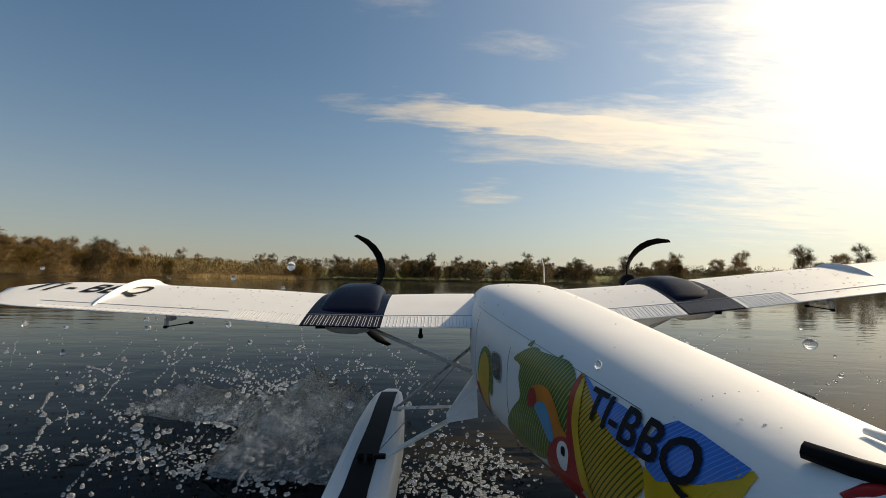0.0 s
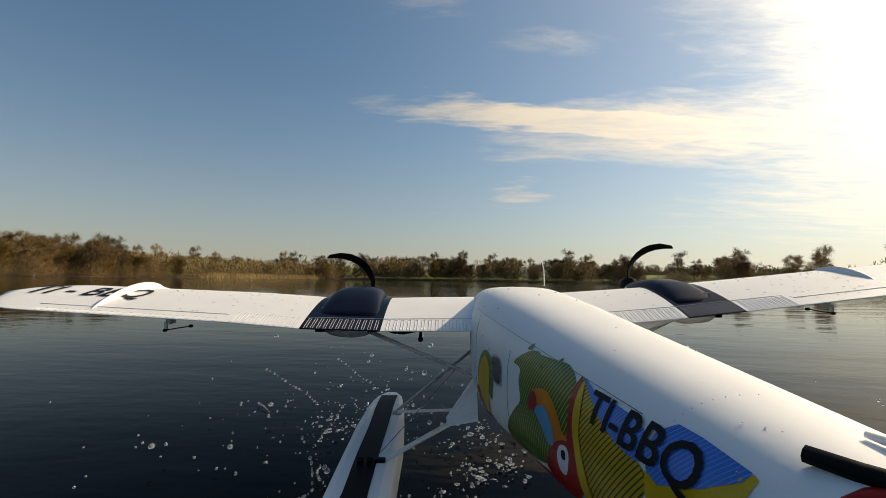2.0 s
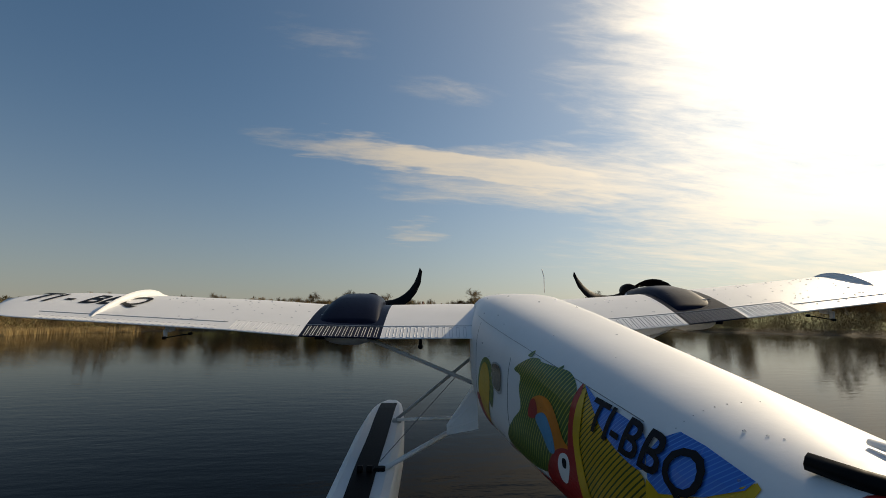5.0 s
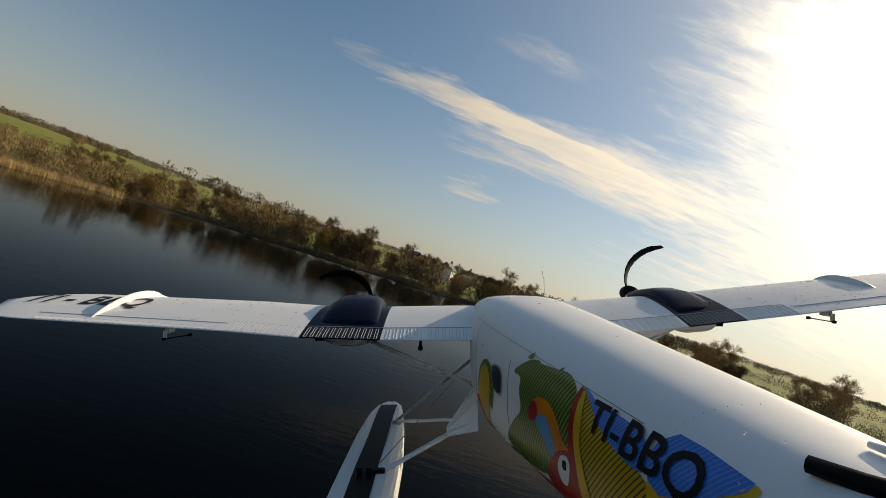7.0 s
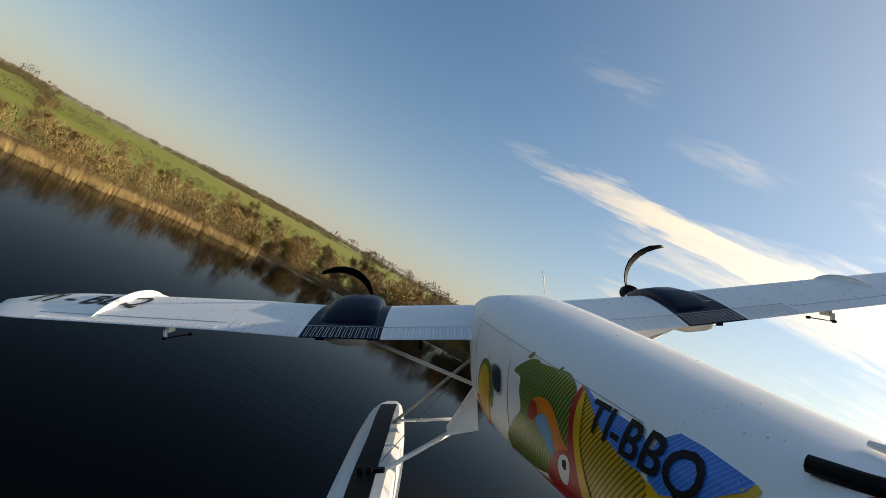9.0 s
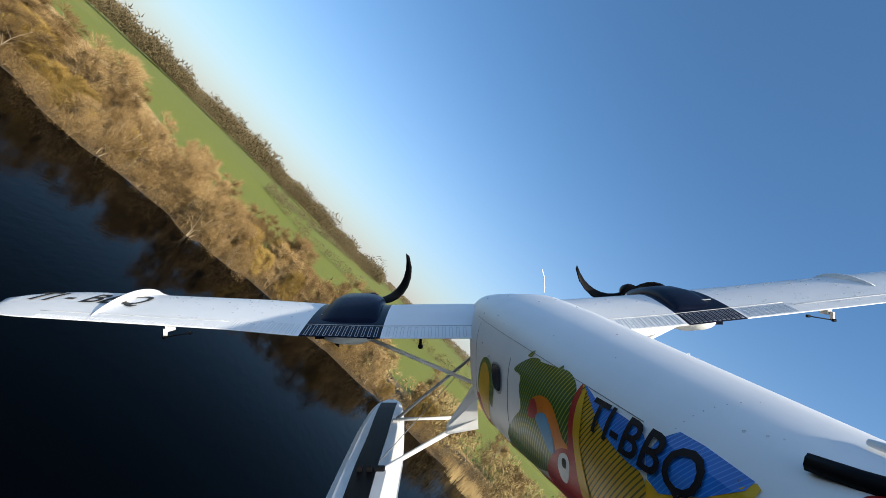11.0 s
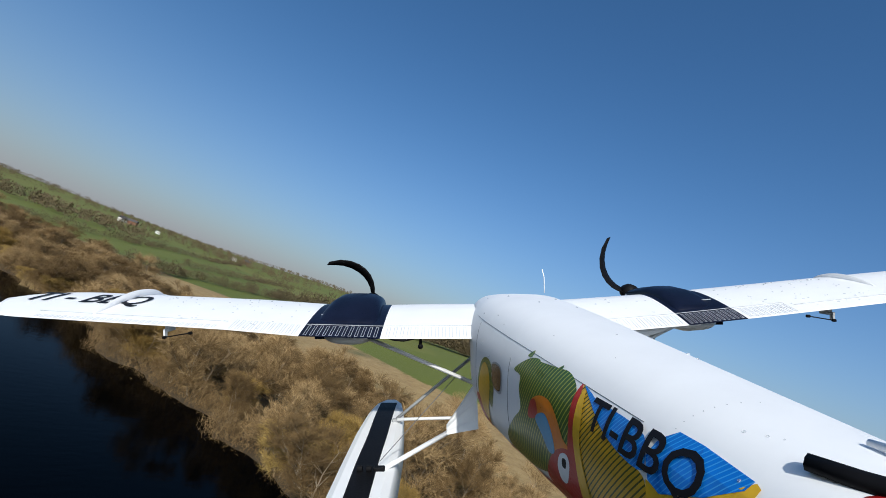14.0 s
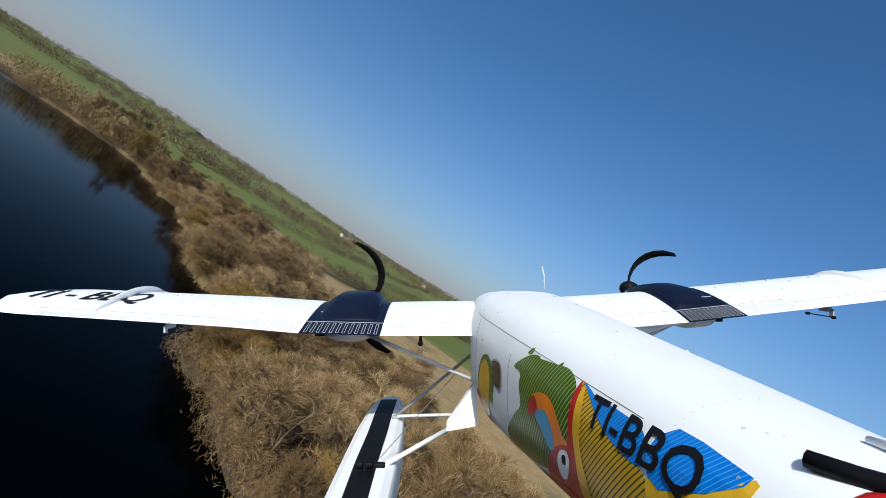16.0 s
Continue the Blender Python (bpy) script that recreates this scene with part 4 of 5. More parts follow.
seaplane_float(-0.0665, 1)
seaplane_float(0.2165, -1)
for s, fx, bx in ((1, -0.0505, 0.074), (-1, 0.2005, 0.074)):
    side = 0.040 * s
    rod("float_strut", [(fx, 0.502, -0.187), (bx - side - 0.003 * s, 0.508, -0.122)], 0.0021, GREY, plane, "slim grey float strut", 0.8)
    rod("spreader_bar", [(fx + 0.001 * s, 0.497, -0.186), (bx - 0.05 * s, 0.497, -0.184)], 0.0020, WHITE, plane, "", 0.8)
    rod("rear_float_strut", [(fx - 0.002 * s, 0.392, -0.190), (bx - 0.069 * s, 0.452, -0.182)], [0.0024, 0.0028], WHITE, plane, "white rear float strut", 0.8)
    rod("bracing_wire", [(fx - 0.004 * s, 0.395, -0.184), (bx - 0.058 * s, 0.50, -0.138)], 0.0004, DARKLINE, plane, sides=5)
    a, b = bx - 0.040 * s, bx - 0.0705 * s
    part("gear_fairing", loft([[(a, 0.440, -0.174), (a, 0.445, -0.166), (a, 0.455, -0.150), (a, 0.465, -0.139), (a, 0.478, -0.139), (a, 0.478, -0.170)],
                               [(b, 0.445, -0.1815), (b, 0.447, -0.180), (b, 0.452, -0.178), (b, 0.458, -0.177), (b, 0.462, -0.178), (b, 0.460, -0.181)]]), WHITE, plane, "white landing gear fairing")

# -- printed film on the left side --
decal("green_plumage", curve_ring([(0.265, -0.070), (0.253, -0.0626), (0.2405, -0.0576), (0.229, -0.0573), (0.2165, -0.0668), (0.2095, -0.0565), (0.202, -0.0538), (0.193, -0.0542), (0.1845, -0.0575), (0.1835, -0.0642),
                               (0.1835, -0.0721), (0.182, -0.0796), (0.190, -0.0922), (0.222, -0.108), (0.262, -0.1215), (0.288, -0.124), (0.2865, -0.1161), (0.262, -0.097), (0.2485, -0.0869), (0.252, -0.0773), (0.252, -0.0702)], 3), GREEN_FILM, plane)
decal("plume_tip", curve_ring([(0.250, -0.0585), (0.244, -0.0545), (0.2435, -0.058)], 3), GREEN_FILM, plane)
decal("plume_tip", curve_ring([(0.2125, -0.0585), (0.2065, -0.0528), (0.2055, -0.0565)], 3), GREEN_FILM, plane)
decal("orange_arch", curve_ring([(0.2325, -0.0842), (0.231, -0.0771), (0.223, -0.072), (0.214, -0.0693), (0.204, -0.0691), (0.1945, -0.0735), (0.188, -0.0785), (0.1815, -0.0802), (0.188, -0.0873), (0.198, -0.0888), (0.203, -0.0823), (0.21, -0.0786), (0.218, -0.0789), (0.2255, -0.083)], 3), ORANGE, plane, 0.0009)
decal("red_arch_end", curve_ring([(0.2338, -0.0854), (0.2305, -0.0768), (0.2235, -0.074), (0.2195, -0.0787), (0.2245, -0.0834)], 3), RED, plane, 0.0012)
decal("sky_blue_arch", curve_ring([(0.2225, -0.0825), (0.2155, -0.0775), (0.208, -0.0761), (0.2, -0.081), (0.197, -0.0876), (0.204, -0.0907), (0.2125, -0.0866)], 3), SKYBLUE, plane, 0.0012)
decal("red_face", curve_ring([(0.198, -0.088), (0.187, -0.0818), (0.18, -0.0809), (0.1755, -0.0852), (0.175, -0.098), (0.194, -0.108), (0.214, -0.1085), (0.211, -0.1011)], 3), RED, plane, 0.0010)
decal("white_disc", curve_ring([(0.1905, -0.0856), (0.1835, -0.0830), (0.181, -0.0867), (0.186, -0.0955), (0.193, -0.0975), (0.1945, -0.092)], 3), WHITE, plane, 0.0013)
decal("black_dot", curve_ring([(0.1880, -0.0864), (0.1842, -0.0854), (0.1850, -0.0892), (0.1886, -0.0897)], 3), BLACK, plane, 0.0016)
decal("yellow_plumage", curve_ring([(0.1815, -0.0539), (0.172, -0.057), (0.157, -0.0626), (0.142, -0.0649), (0.1305, -0.0654), (0.13, -0.074), (0.150, -0.090), (0.1705, -0.0966), (0.174, -0.0812), (0.1775, -0.0719), (0.179, -0.0604)], 3), YELLOW_FILM, plane, 0.0007)
decal("red_edge", curve_ring([(0.1835, -0.0567), (0.182, -0.054), (0.1785, -0.0613), (0.178, -0.0721), (0.174, -0.0812), (0.1705, -0.0946), (0.182, -0.0988), (0.1815, -0.0825), (0.183, -0.0719), (0.184, -0.0621)], 3), RED, plane, 0.0010)
decal("orange_edge", curve_ring([(0.1795, -0.0575), (0.1775, -0.0552), (0.1730, -0.0640), (0.1715, -0.0740), (0.1665, -0.0840), (0.1625, -0.0930), (0.1705, -0.0966), (0.1745, -0.0825), (0.1780, -0.0725), (0.1790, -0.0640)], 3), YELLOW, plane, 0.0013)
decal("blue_plumage", curve_ring([(0.1805, -0.054), (0.1725, -0.055), (0.1665, -0.0556), (0.143, -0.0548), (0.134, -0.0568), (0.1315, -0.0638), (0.142, -0.0649), (0.157, -0.0626), (0.1715, -0.0572)], 3), BLUE_FILM, plane, 0.0010)
decal("blue_tail_feather", [(0.1300, -0.0541), (0.1255, -0.0504), (0.116, -0.0501), (0.099, -0.0506), (0.0995, -0.0528), (0.108, -0.0589), (0.123, -0.066), (0.1285, -0.0649), (0.1318, -0.0598)], BLUE_FILM, plane, 0.0008)
decal("yellow_feather_edge", [(0.1295, -0.0652), (0.1225, -0.0659), (0.1075, -0.0588), (0.0995, -0.0529), (0.0985, -0.0507), (0.0968, -0.0512), (0.0968, -0.0560), (0.1095, -0.066), (0.1275, -0.0735)], YELLOW, plane, 0.0006)
decal("dotted_belly_stripe", [(0.300, -0.1260), (0.262, -0.1235), (0.222, -0.1115), (0.190, -0.1010), (0.170, -0.0985), (0.172, -0.1040), (0.222, -0.1165), (0.262, -0.1262), (0.300, -0.1300)], RED, plane, 0.0013)
decal("green_cap", curve_ring([(0.371, -0.1138), (0.364, -0.0954), (0.3455, -0.0822), (0.3235, -0.0810), (0.312, -0.0921), (0.321, -0.112), (0.334, -0.1065), (0.3445, -0.1014)], 3), GREEN_FILM, plane, 0.0006)
decal("yellow_body", curve_ring([(0.369, -0.1141), (0.358, -0.0954), (0.344, -0.0856), (0.3295, -0.0868), (0.3245, -0.0995), (0.338, -0.1233), (0.352, -0.134), (0.365, -0.130)], 3), YELLOW, plane, 0.0010)
decal("red_chest", curve_ring([(0.383, -0.1215), (0.3655, -0.1159), (0.356, -0.128), (0.345, -0.139), (0.365, -0.140), (0.378, -0.132)], 3), RED, plane, 0.0013)
decal("cabin_window_frame", curve_ring([(0.320, -0.0832), (0.314, -0.0779), (0.2970, -0.0758), (0.2895, -0.0803), (0.2905, -0.0920), (0.303, -0.0954), (0.3160, -0.0940)], 3), GREY, plane, 0.0006)
decal("cabin_window", curve_ring([(0.3180, -0.0828), (0.313, -0.0790), (0.2980, -0.0770), (0.2920, -0.0808), (0.2928, -0.0908), (0.303, -0.0940), (0.3140, -0.0928)], 3), GLASS_DARK, plane, 0.0010)


def seam(points, name="panel_seam"):
    rod(name, [(side_x(y, z) - 0.0001, y, z) for y, z in points], 0.00014, DARKLINE, plane, sides=5)


seam([(0.41 - 0.27 * k / 24, -0.0606 + 0.0075 * (k / 24)) for k in range(25)])
seam([(0.385, -0.062 - 0.085 * k / 12) for k in range(13)])
seam([(0.276, -0.066 - 0.050 * k / 12) for k in range(13)])


def lettering(text, size, place, mat, name, bold=0.0):
    """Flat letters laid on a surface by place(u, v)."""
    cu = bpy.data.curves.new(name, "FONT")
    cu.body, cu.size, cu.offset, cu.resolution_u = text, size, bold, 3
    tmp = new(name, cu)
    me = bpy.data.meshes.new_from_object(tmp.evaluated_get(bpy.context.evaluated_depsgraph_get()))
    bpy.data.objects.remove(tmp)
    bm = bmesh.new()
    bm.from_mesh(me)
    bpy.data.meshes.remove(me)
    lo, hi = min(v.co.x for v in bm.verts), max(v.co.x for v in bm.verts)
    k = 1
    while lo + k * size * 0.12 < hi:
        bmesh.ops.bisect_plane(bm, geom=bm.verts[:] + bm.edges[:] + bm.faces[:], plane_co=(lo + k * size * 0.12, 0, 0), plane_no=(1, 0, 0))
        k += 1
    for j in range(1, 8):
        bmesh.ops.bisect_plane(bm, geom=bm.verts[:] + bm.edges[:] + bm.faces[:], plane_co=(0, j * size * 0.1, 0), plane_no=(0, 1, 0))
    for v in bm.verts:
        v.co = place((v.co.x - lo) / (hi - lo), v.co.y / size)
    return part(name, bm, mat, plane)


def on_side(u, v):
    y, z = 0.1682 - 0.0590 * u, -0.0653 + 0.0034 * u + v * 0.0153
    return Vector((side_x(y, z) - 0.0010, y, z))


def on_wing(u, v):
    x, y = -0.432 + 0.122 * u, 0.468 + v * 0.050
    return Vector((x, y, surface_z(x, y, True) + 0.0006))


lettering("TI-BBQ", 0.02, on_side, INK, "side_lettering", 0.00025)
lettering("TI - BBQ", 0.02, on_wing, INK, "wing_lettering", 0.0003)

# aerials and tail fittings
rod("wire_aerial", [(0.104, 0.47, -0.046), (0.1035, 0.47, -0.030), (0.1015, 0.47, -0.022)], 0.0005, WHITE, plane, sides=6)
rod("camera_mount_arm", [(0.0748, 0.094, -0.0439), (0.0795, 0.086, -0.0440), (0.085, 0.075, -0.0430), (0.09, 0.06, -0.040)], [0.0021, 0.0023, 0.0024, 0.0024], BLACK, plane, "black camera mount arm on the tail", 0.9, 8)
rod("tailplane_root", [(0.0735, 0.0835, -0.0478), (0.0775, 0.0825, -0.0470), (0.084, 0.080, -0.0456), (0.097, 0.072, -0.0435)], [0.0008, 0.0024, 0.0028, 0.003], RED, plane, "red tailplane root", 0.8, 12)
rod("tail_rib", [(0.093, 0.10, -0.0425), (0.096, 0.08, -0.0415), (0.1, 0.05, -0.040)], [0.0008, 0.002, 0.003], WHITE, plane)

# -- water beads on the skin --


BEAD, _n = material("bright_water_bead", 0.03, Transmission_Weight=0.82, IOR=1.33)
_n.p.inputs["Base Color"].default_value = (0.92, 0.93, 0.95, 1)


def blob(bm, p, r, stretch=(1, 1, 1), sub=1):
    bmesh.ops.create_icosphere(bm, subdivisions=sub, radius=1.0, matrix=Matrix.Translation(p) @ Matrix.Diagonal((r * stretch[0], r * stretch[1], r * stretch[2], 1)))


def build_beads():
    rng = random.Random(41)
    for left, x0, x1, n in ((True, -0.30, -0.14, 60), (False, 0.29, 0.42, 70), (False, 0.15, 0.22, 14)):
        bm = bmesh.new()
        for _ in range(n):
            x, y = rng.uniform(x0, x1), rng.uniform(0.425, 0.52)
            r = rng.uniform(0.0005, 0.0012)
            blob(bm, (x, y, surface_z(x, y, left)), r, (1.2, 1, 0.6))
        tagged(part("water_beads", bm, BEAD, plane, "clear beads of water"), kind="stuff")
    bm = bmesh.new()
    for _ in range(22):
        y = rng.uniform(0.10, 0.46)
        cx, hw, top, bot, q = station(y)
        a = rng.uniform(0.35, 0.95) * math.pi
        x, z = cx + hw * math.copysign(abs(math.cos(a)) ** (2 / q), math.cos(a)), (top + bot) / 2 + (top - bot) / 2 * abs(math.sin(a)) ** (2 / q)
        blob(bm, (x, y, z), rng.uniform(0.0003, 0.0009) * (0.6 + y), (1.3, 1, 1))
    tagged(part("water_beads", bm, BEAD, plane, "clear beads of water"), kind="stuff")
    bm = bmesh.new()
    for k in range(11):
        y = 0.128
        cx, hw, top, bot, q = station(y)
        a = (0.50 + 0.035 * k) * math.pi
        x, z = cx + hw * math.copysign(abs(math.cos(a)) ** (2 / q), math.cos(a)), (top + bot) / 2 + (top - bot) / 2 * abs(math.sin(a)) ** (2 / q)
        blob(bm, (x, y, z), 0.0002)
    part("rivet_row", bm, GREYLINE, plane)


build_beads()

# ---- spray thrown up by the floats ----
SPRAY = []


def spray_bunch(rng, big):
    """One bunch of flying drops and torn strings of water."""
    bm = bmesh.new()
    for _ in range(120 if big else 80):
        p = Vector((rng.gauss(0, 0.15), rng.gauss(0, 0.12), rng.gauss(0, 0.075)))
        r = min(0.0048, 0.0006 + rng.expovariate(1000))
        blob(bm, p, r, (rng.uniform(0.8, 1.4), rng.uniform(0.8, 1.3), rng.uniform(0.8, 1.5)), 2 if r > 0.0025 else 1)
    for _ in range(7 if big else 4):
        p = Vector((rng.gauss(0, 0.09), rng.gauss(0, 0.08), rng.gauss(0, 0.04)))
        d = Vector((rng.uniform(-1, 1), rng.uniform(-1, 1), rng.uniform(0.2, 1.2))).normalized()
        for k in range(16):
            d = (d + Vector((rng.gauss(0, 0.12), rng.gauss(0, 0.12), -0.03))).normalized()
            p = p + d * rng.uniform(0.004, 0.011)
            blob(bm, p, rng.uniform(0.0006, 0.0022), (rng.uniform(0.8, 1.6), rng.uniform(0.8, 1.4), rng.uniform(0.8, 1.6)))
    bmesh.ops.recalc_face_normals(bm, faces=bm.faces)
    me = bpy.data.meshes.new("water_spray")
    bm.to_mesh(me)
    bm.free()
    me.materials.append(BEAD)
    me.polygons.foreach_set("use_smooth", [True] * len(me.polygons))
    return me


def along(t):
    """Where the aircraft's tail is at t, on the water run."""
    ts = [r[0] for r in FLIGHT]
    return Vector([float(np.interp(t, ts, [r[k] for r in FLIGHT])) for k in (1, 2, 3)])


def build_spray():
    rng = random.Random(51)
    shapes = [spray_bunch(rng, k % 2 == 0) for k in range(8)]
    bursts = []
    for t0, t1, n, power in ((-0.34, 0.45, 84, 1.0), (0.45, 0.95, 22, 0.7), (1.22, 1.52, 18, 0.55), (1.85, 2.12, 14, 0.55), (2.5, 2.72, 18, 0.6)):
        for k in range(n):
            bursts.append((t0 + (t1 - t0) * (k + rng.random()) / n, power))
    for t0, power in bursts:
        at, ahead = along(max(t0, 0.0)), along(max(t0, 0.0) + 0.1)
        speed = (ahead - at) * 10
        if t0 < 0:
            at = at + speed * t0
        side = -1 if rng.random() < 0.78 else 1
        x0 = -0.10 if side < 0 else 0.25
        start = Vector((at.x + x0 + side * rng.uniform(0.0, 0.10), at.y + rng.uniform(0.62, 1.15), -0.07))
        vel = Vector((side * rng.uniform(0.5, 2.7) * power, speed.y * rng.uniform(0.80, 0.97), rng.uniform(0.8, 1.75) * power ** 0.5))
        life = 2 * vel.z / 9.81 + 0.06
        ob = new("water_spray", rng.choice(shapes))
        tagged(ob, "clear drops and strings of water thrown up by the float", "spray", "spray from the floats", "stuff")
        SPRAY.append((ob, t0, life, start, vel, rng.uniform(0, 360), rng.uniform(-120, 120)))


build_spray()


WAKE = []
SHEET, _n = material("thin_churned_water", 0.08, Transmission_Weight=0.9, IOR=1.33)
_p = _n.add("ShaderNodeTexCoord").outputs["Object"]
to(_n, "Base Color", _n.ramp(_n.noise(_p, 55, 6, 0.7), [(0.35, (0.62, 0.68, 0.72)), (0.7, (0.95, 0.97, 0.98))]))
bump(_n, _n.noise(_p, 90, 5, 0.6), 0.5, 0.004)


def bow_wave(seed, pieces, label):
    """A standing curl of torn water beside a float, in the aircraft's plan; pieces: (count, x from, x to, y from, y to, curl, height)."""
    rng = random.Random(seed)
    unit = bmesh.new()
    bmesh.ops.create_icosphere(unit, subdivisions=1, radius=1.0)
    uv, uf = [v.co.copy() for v in unit.verts], [[v.index for v in f.verts] for f in unit.faces]
    unit.free()
    vs, fs = [], []
    for count, x0, x1, y0, y1, curl, high in pieces:
        for k in range(count):
            t = rng.random()
            x = x0 + (x1 - x0) * t + rng.gauss(0, 0.012)
            y = y0 + (y1 - y0) * t + curl * math.sin(math.pi * t) + rng.gauss(0, 0.022) + 0.02 * math.sin(t * 31)
            z = high * math.sin(math.pi * min(1, 0.25 + t * 0.75)) * rng.random() ** 1.6 * (0.6 + 0.4 * math.sin(t * 17 + seed))
            r = min(0.0030, 0.0005 + rng.expovariate(1300))
            sx, sy, sz = rng.uniform(0.8, 2.2), rng.uniform(0.8, 1.8), rng.uniform(0.6, 1.3)
            i = len(vs)
            vs += [(x + v.x * r * sx, y + v.y * r * sy, z + v.z * r * sz) for v in uv]
            fs += [[i + q for q in f] for f in uf]
    ob = mesh_object("bow_wave", vs, fs, BEAD, True)
    tagged(ob, label, "broken water", "broken water thrown by the floats", "stuff")
    WAKE.append((ob, seed))


bow_wave(1, [(700, -0.11, -0.30, 0.62, 0.66, 0.02, 0.17), (500, -0.12, -0.55, 0.70, 0.92, 0.06, 0.10), (500, -0.10, -0.62, 0.56, 0.66, 0.05, 0.03)], "clear torn water and drops curling off the outer side of the float")
bow_wave(2, [(800, -0.03, 0.13, 0.40, 0.52, 0.04, 0.05), (500, -0.02, 0.16, 0.56, 0.62, 0.05, 0.06)], "clear broken water boiling between the floats")
bow_wave(3, [(700, 0.25, 0.85, 0.72, 1.05, 0.05, 0.10), (300, 0.25, 0.8, 0.55, 0.70, 0.04, 0.035)], "clear torn water and drops curling off the far float")


def water_sheet(seed, base, crest, bulge, label):
    """A thin torn sheet of water rising from a line on the lake to a ragged crest; base and crest are two ends each."""
    rng = random.Random(seed)
    b0, b1, c0, c1 = (Vector(p) for p in (*base, *crest))
    nu, nv, waves = 56, 18, [(rng.uniform(6, 26), rng.uniform(4, 14), rng.uniform(0, 6)) for _ in range(5)]
    vs, fs = [], []
    out = (b1 - b0).cross(c0 - b0).normalized()
    for side in (0.0, 0.0022):
        for i in range(nu):
            u = i / (nu - 1)
            rag = (1 + 0.07 * math.sin(u * 23 + seed) * math.sin(u * 41) + 0.03 * math.sin(u * 97 + 2)) * (1 - max(0.0, u - 0.55) / 0.45) ** 0.6
            for j in range(nv):
                v = j / (nv - 1)
                p = b0.lerp(b1, u).lerp(c0.lerp(c1, u), v * rag)
                w = sum(math.sin(a * u + b * v + c) for a, b, c in waves) * 0.0022 * (0.4 + v)
                vs.append(p + out * (bulge * math.sin(math.pi * v * 0.8) + w + side * (1.1 - v)))
    n = nu * nv
    for i in range(nu - 1):
        for j in range(nv - 1):
            a = i * nv + j
            fs += [(a, a + 1, a + nv + 1, a + nv), (n + a, n + a + nv, n + a + nv + 1, n + a + 1)]
    for i in range(nu - 1):
        a = i * nv + nv - 1
        fs.append((a, n + a, n + a + nv, a + nv))
        a = i * nv
        fs.append((a, a + nv, n + a + nv, n + a))
    for a in (0, (nu - 1) * nv):
        fs += [(a + j, n + a + j, n + a + j + 1, a + j + 1) for j in range(nv - 1)]
    ob = mesh_object("water_sheet", [tuple(v) for v in vs], fs, SHEET, True)
    tagged(ob, label, "water sheet", "broken water thrown by the floats", "stuff")
    WAKE.append((ob, seed))


water_sheet(4, ((-0.12, 0.60, -0.01), (-0.36, 0.60, -0.01)), ((-0.105, 0.61, 0.10), (-0.29, 0.66, 0.17)), 0.03, "thin clear sheet of water curling off the float's bow")
water_sheet(5, ((-0.14, 0.74, -0.03), (-0.66, 0.84, -0.03)), ((-0.13, 0.76, 0.05), (-0.78, 0.88, 0.095)), 0.02, "low rippled curl of water running out from the float")
water_sheet(6, ((0.27, 0.72, -0.01), (0.75, 0.85, -0.01)), ((0.26, 0.74, 0.06), (0.80, 0.92, 0.11)), -0.02, "thin clear sheet of water thrown out by the far float")

# seconds, and the angle at which a blade's tip stands on the left and right propeller, from the right upwards
BLADE_TIPS = [(0, 107, 45), (0.5, 141, 85), (1, 107, 53), (1.5, 142, 49), (2, 140, 41), (2.5, 141, 44), (3, 139, 54), (3.5, 139, 72), (4, 123, 51), (4.5, 137, 54),
              (7, 155, 54), (7.5, 133, 50), (8, 148, 53), (8.5, 120, 54), (9, 150, 54), (11.5, 118, 90), (12, 105, 65), (12.5, 148, 41), (13, 102, 118), (13.5, 140, 112),
              (14, 140, 110), (14.5, 110, 55), (15, 98, 65), (15.5, 102, 85), (16, 107, 36)]


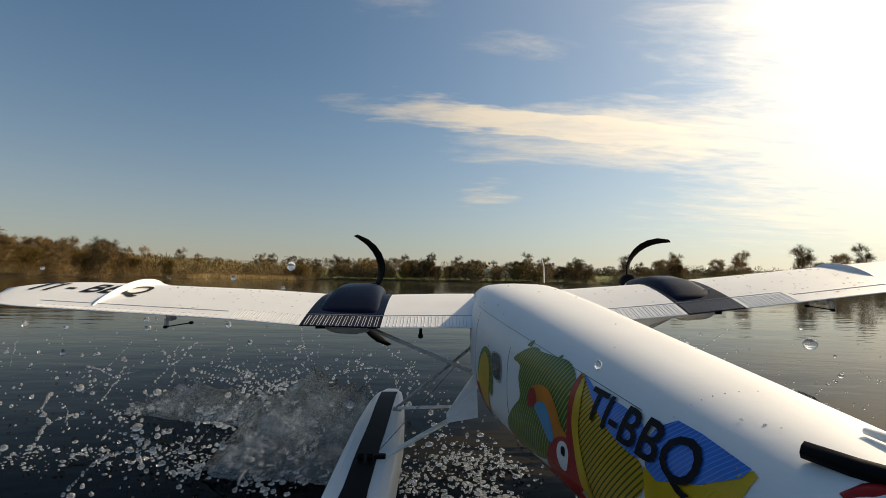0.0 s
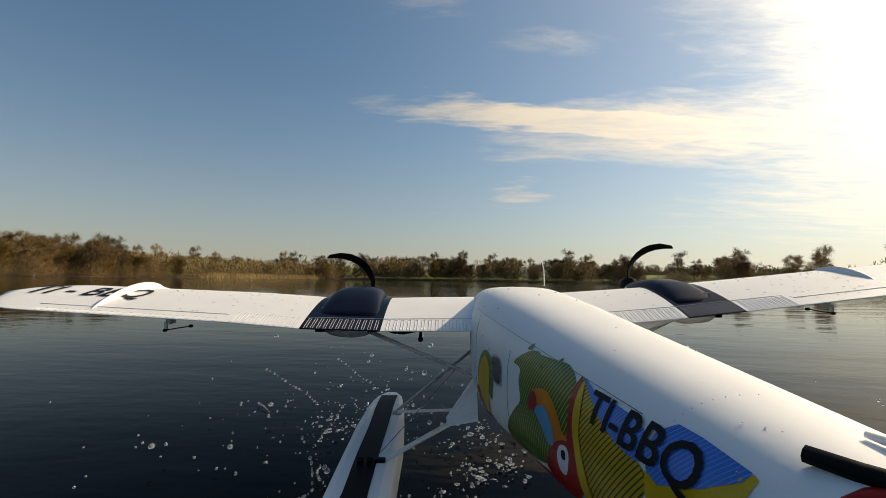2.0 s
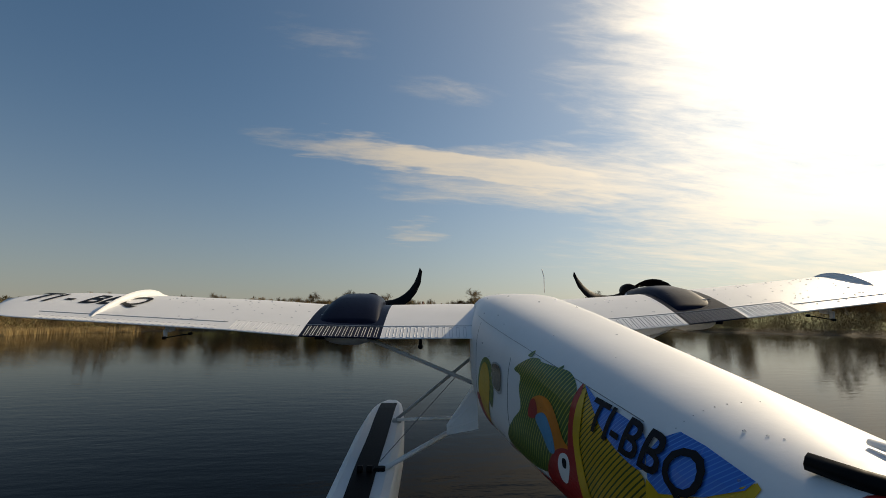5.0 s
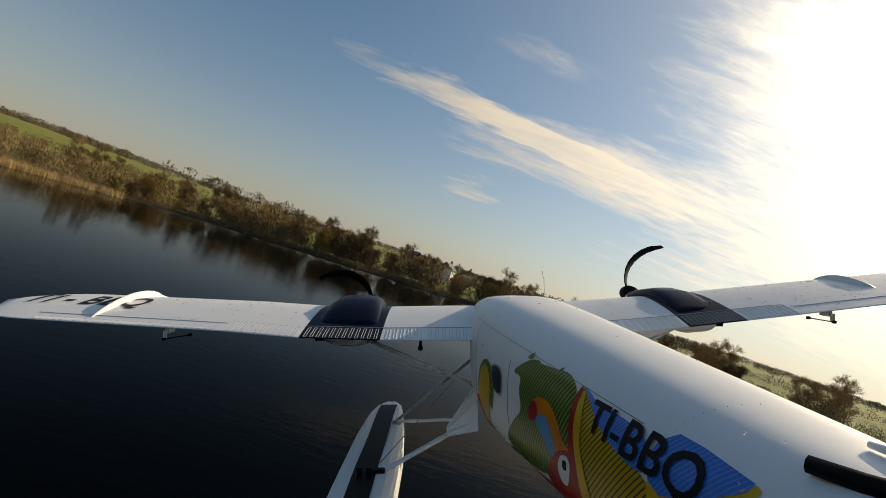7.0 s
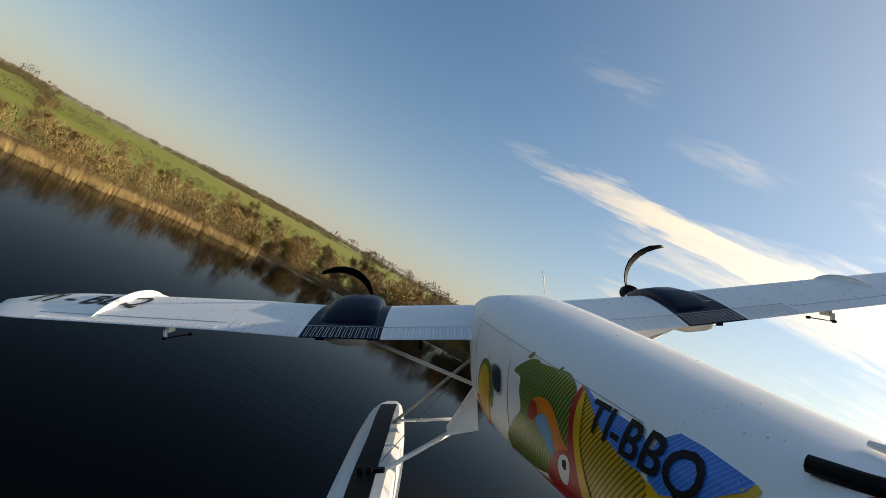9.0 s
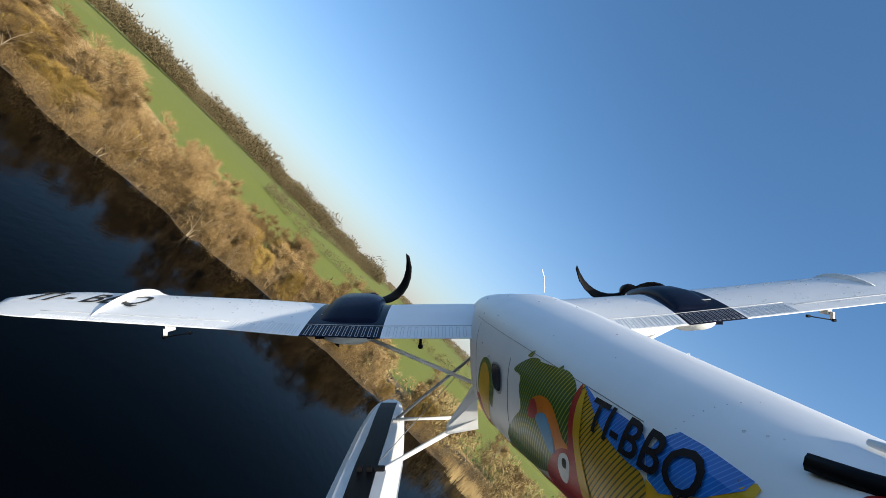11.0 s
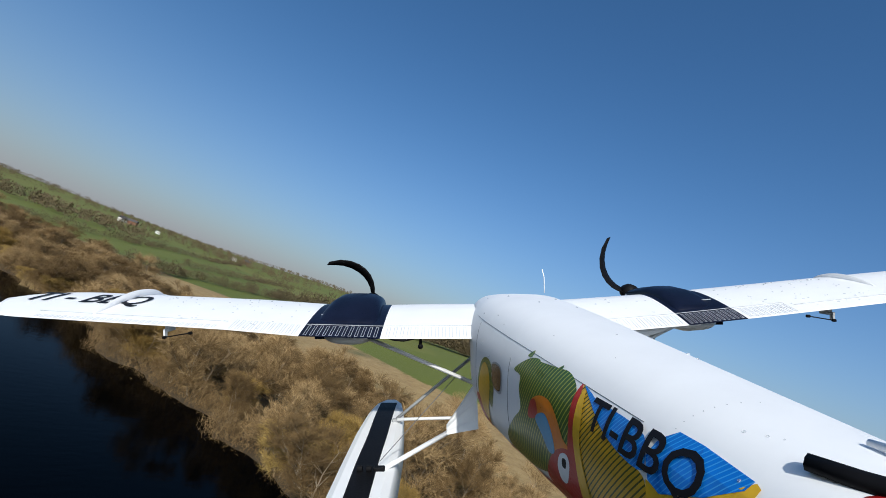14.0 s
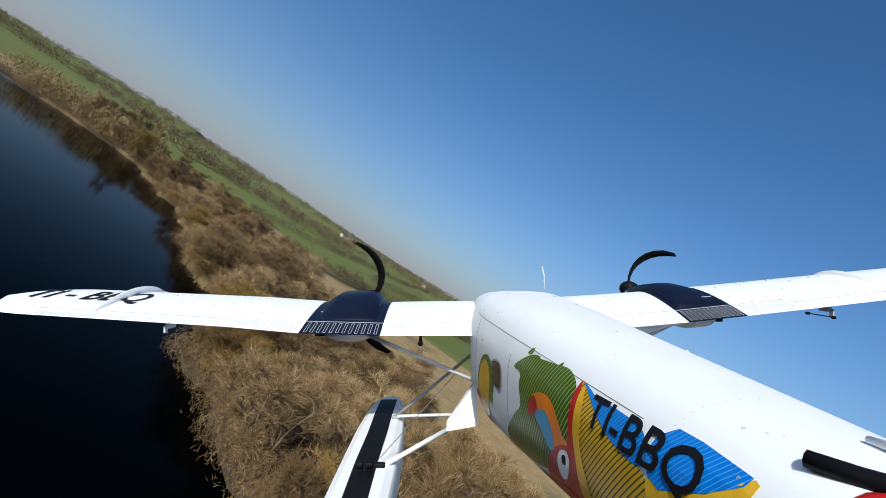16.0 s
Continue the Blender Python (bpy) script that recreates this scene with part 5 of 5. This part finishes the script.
# -- what moves --
def motions():
    nods = [(r[0], flight(*r[1:7]) @ pose(0, 0, 0, r[7]) @ pose(0, 0, 0, -90)) for r in FLIGHT]
    walk(plane, nods)
    for (hub, place), side, way in zip(PROPS, (1, 2), (1, -1)):
        angles = [(round(r[0] * FPS), -r[side] + way * math.degrees(SWEEP)) for r in BLADE_TIPS]
        rows, turned = [], angles[0][1]
        for (f0, a0), (f1, a1) in zip(angles, angles[1:]):
            whole = a1 - a0 + 180 * round(((f1 - f0) * 80 * way - (a1 - a0)) / 180)
            rows += [(f / FPS, Matrix.Translation(place) @ pose(0, 0, 0, 0, turned + whole * (f - f0) / (f1 - f0), 0)) for f in range(f0, f1)]
            turned += whole
        rows.append((SEC, Matrix.Translation(place) @ pose(0, 0, 0, 0, turned, 0)))
        walk(hub, rows)
    swell = [(0.0, 0.0), (0.3, 0.004), (0.6, -0.014), (0.9, -0.008), (1.0, -0.010), (1.15, -0.05), (1.3, -0.04), (1.5, -0.012), (1.75, -0.05), (2.05, -0.014), (2.3, -0.07), (2.5, -0.06), (2.65, -0.012), (2.8, -0.03), (3.0, -0.12)]
    for ob, seed in WAKE:
        rows = []
        for t, z in swell:
            p = along(t)
            if seed != 2 and 1.9 < t < 2.2:
                z = -0.075
            if seed >= 4:
                z = min(z, 0) * 3
            yaw = float(np.interp(t, [r[0] for r in FLIGHT], [r[4] for r in FLIGHT]))
            rows.append((t, pose(p.x, p.y + 0.02 * math.sin(t * 19 + seed), z + 0.004 * math.sin(t * 23 + seed), 0, 0, yaw + 4 * math.sin(t * 7 + seed))))
        rows.append((SEC, rows[-1][1]))
        walk(ob, rows)
    for ob, t0, life, start, vel, turn, spin in SPRAY:
        low = Vector((start.x, start.y, -0.5))
        rows = []
        if t0 > 0.12:
            rows += [(0.0, Matrix.Translation(low) @ pose(0, 0, 0, 0, 0, turn)), (t0 - 0.1, Matrix.Translation(low) @ pose(0, 0, 0, 0, 0, turn))]
        for k in range(6):
            d = life * k / 5
            if t0 + d >= 0:
                p = start + vel * d + Vector((0, 0, -4.905 * d * d))
                rows.append((t0 + d, Matrix.Translation(p) @ pose(0, 0, 0, 0, 0, turn + spin * d)))
        end = start + vel * life
        rows.append((t0 + life + 0.15, Matrix.Translation((end.x, end.y, -0.5)) @ pose(0, 0, 0, 0, 0, turn + spin * life)))
        rows.append((16.0, Matrix.Translation((end.x, end.y, -0.5)) @ pose(0, 0, 0, 0, 0, turn + spin * life)))
        walk(ob, [r for i, r in enumerate(rows) if r[0] >= 0 and (i == 0 or frame(r[0]) > frame(rows[i - 1][0]))])


motions()
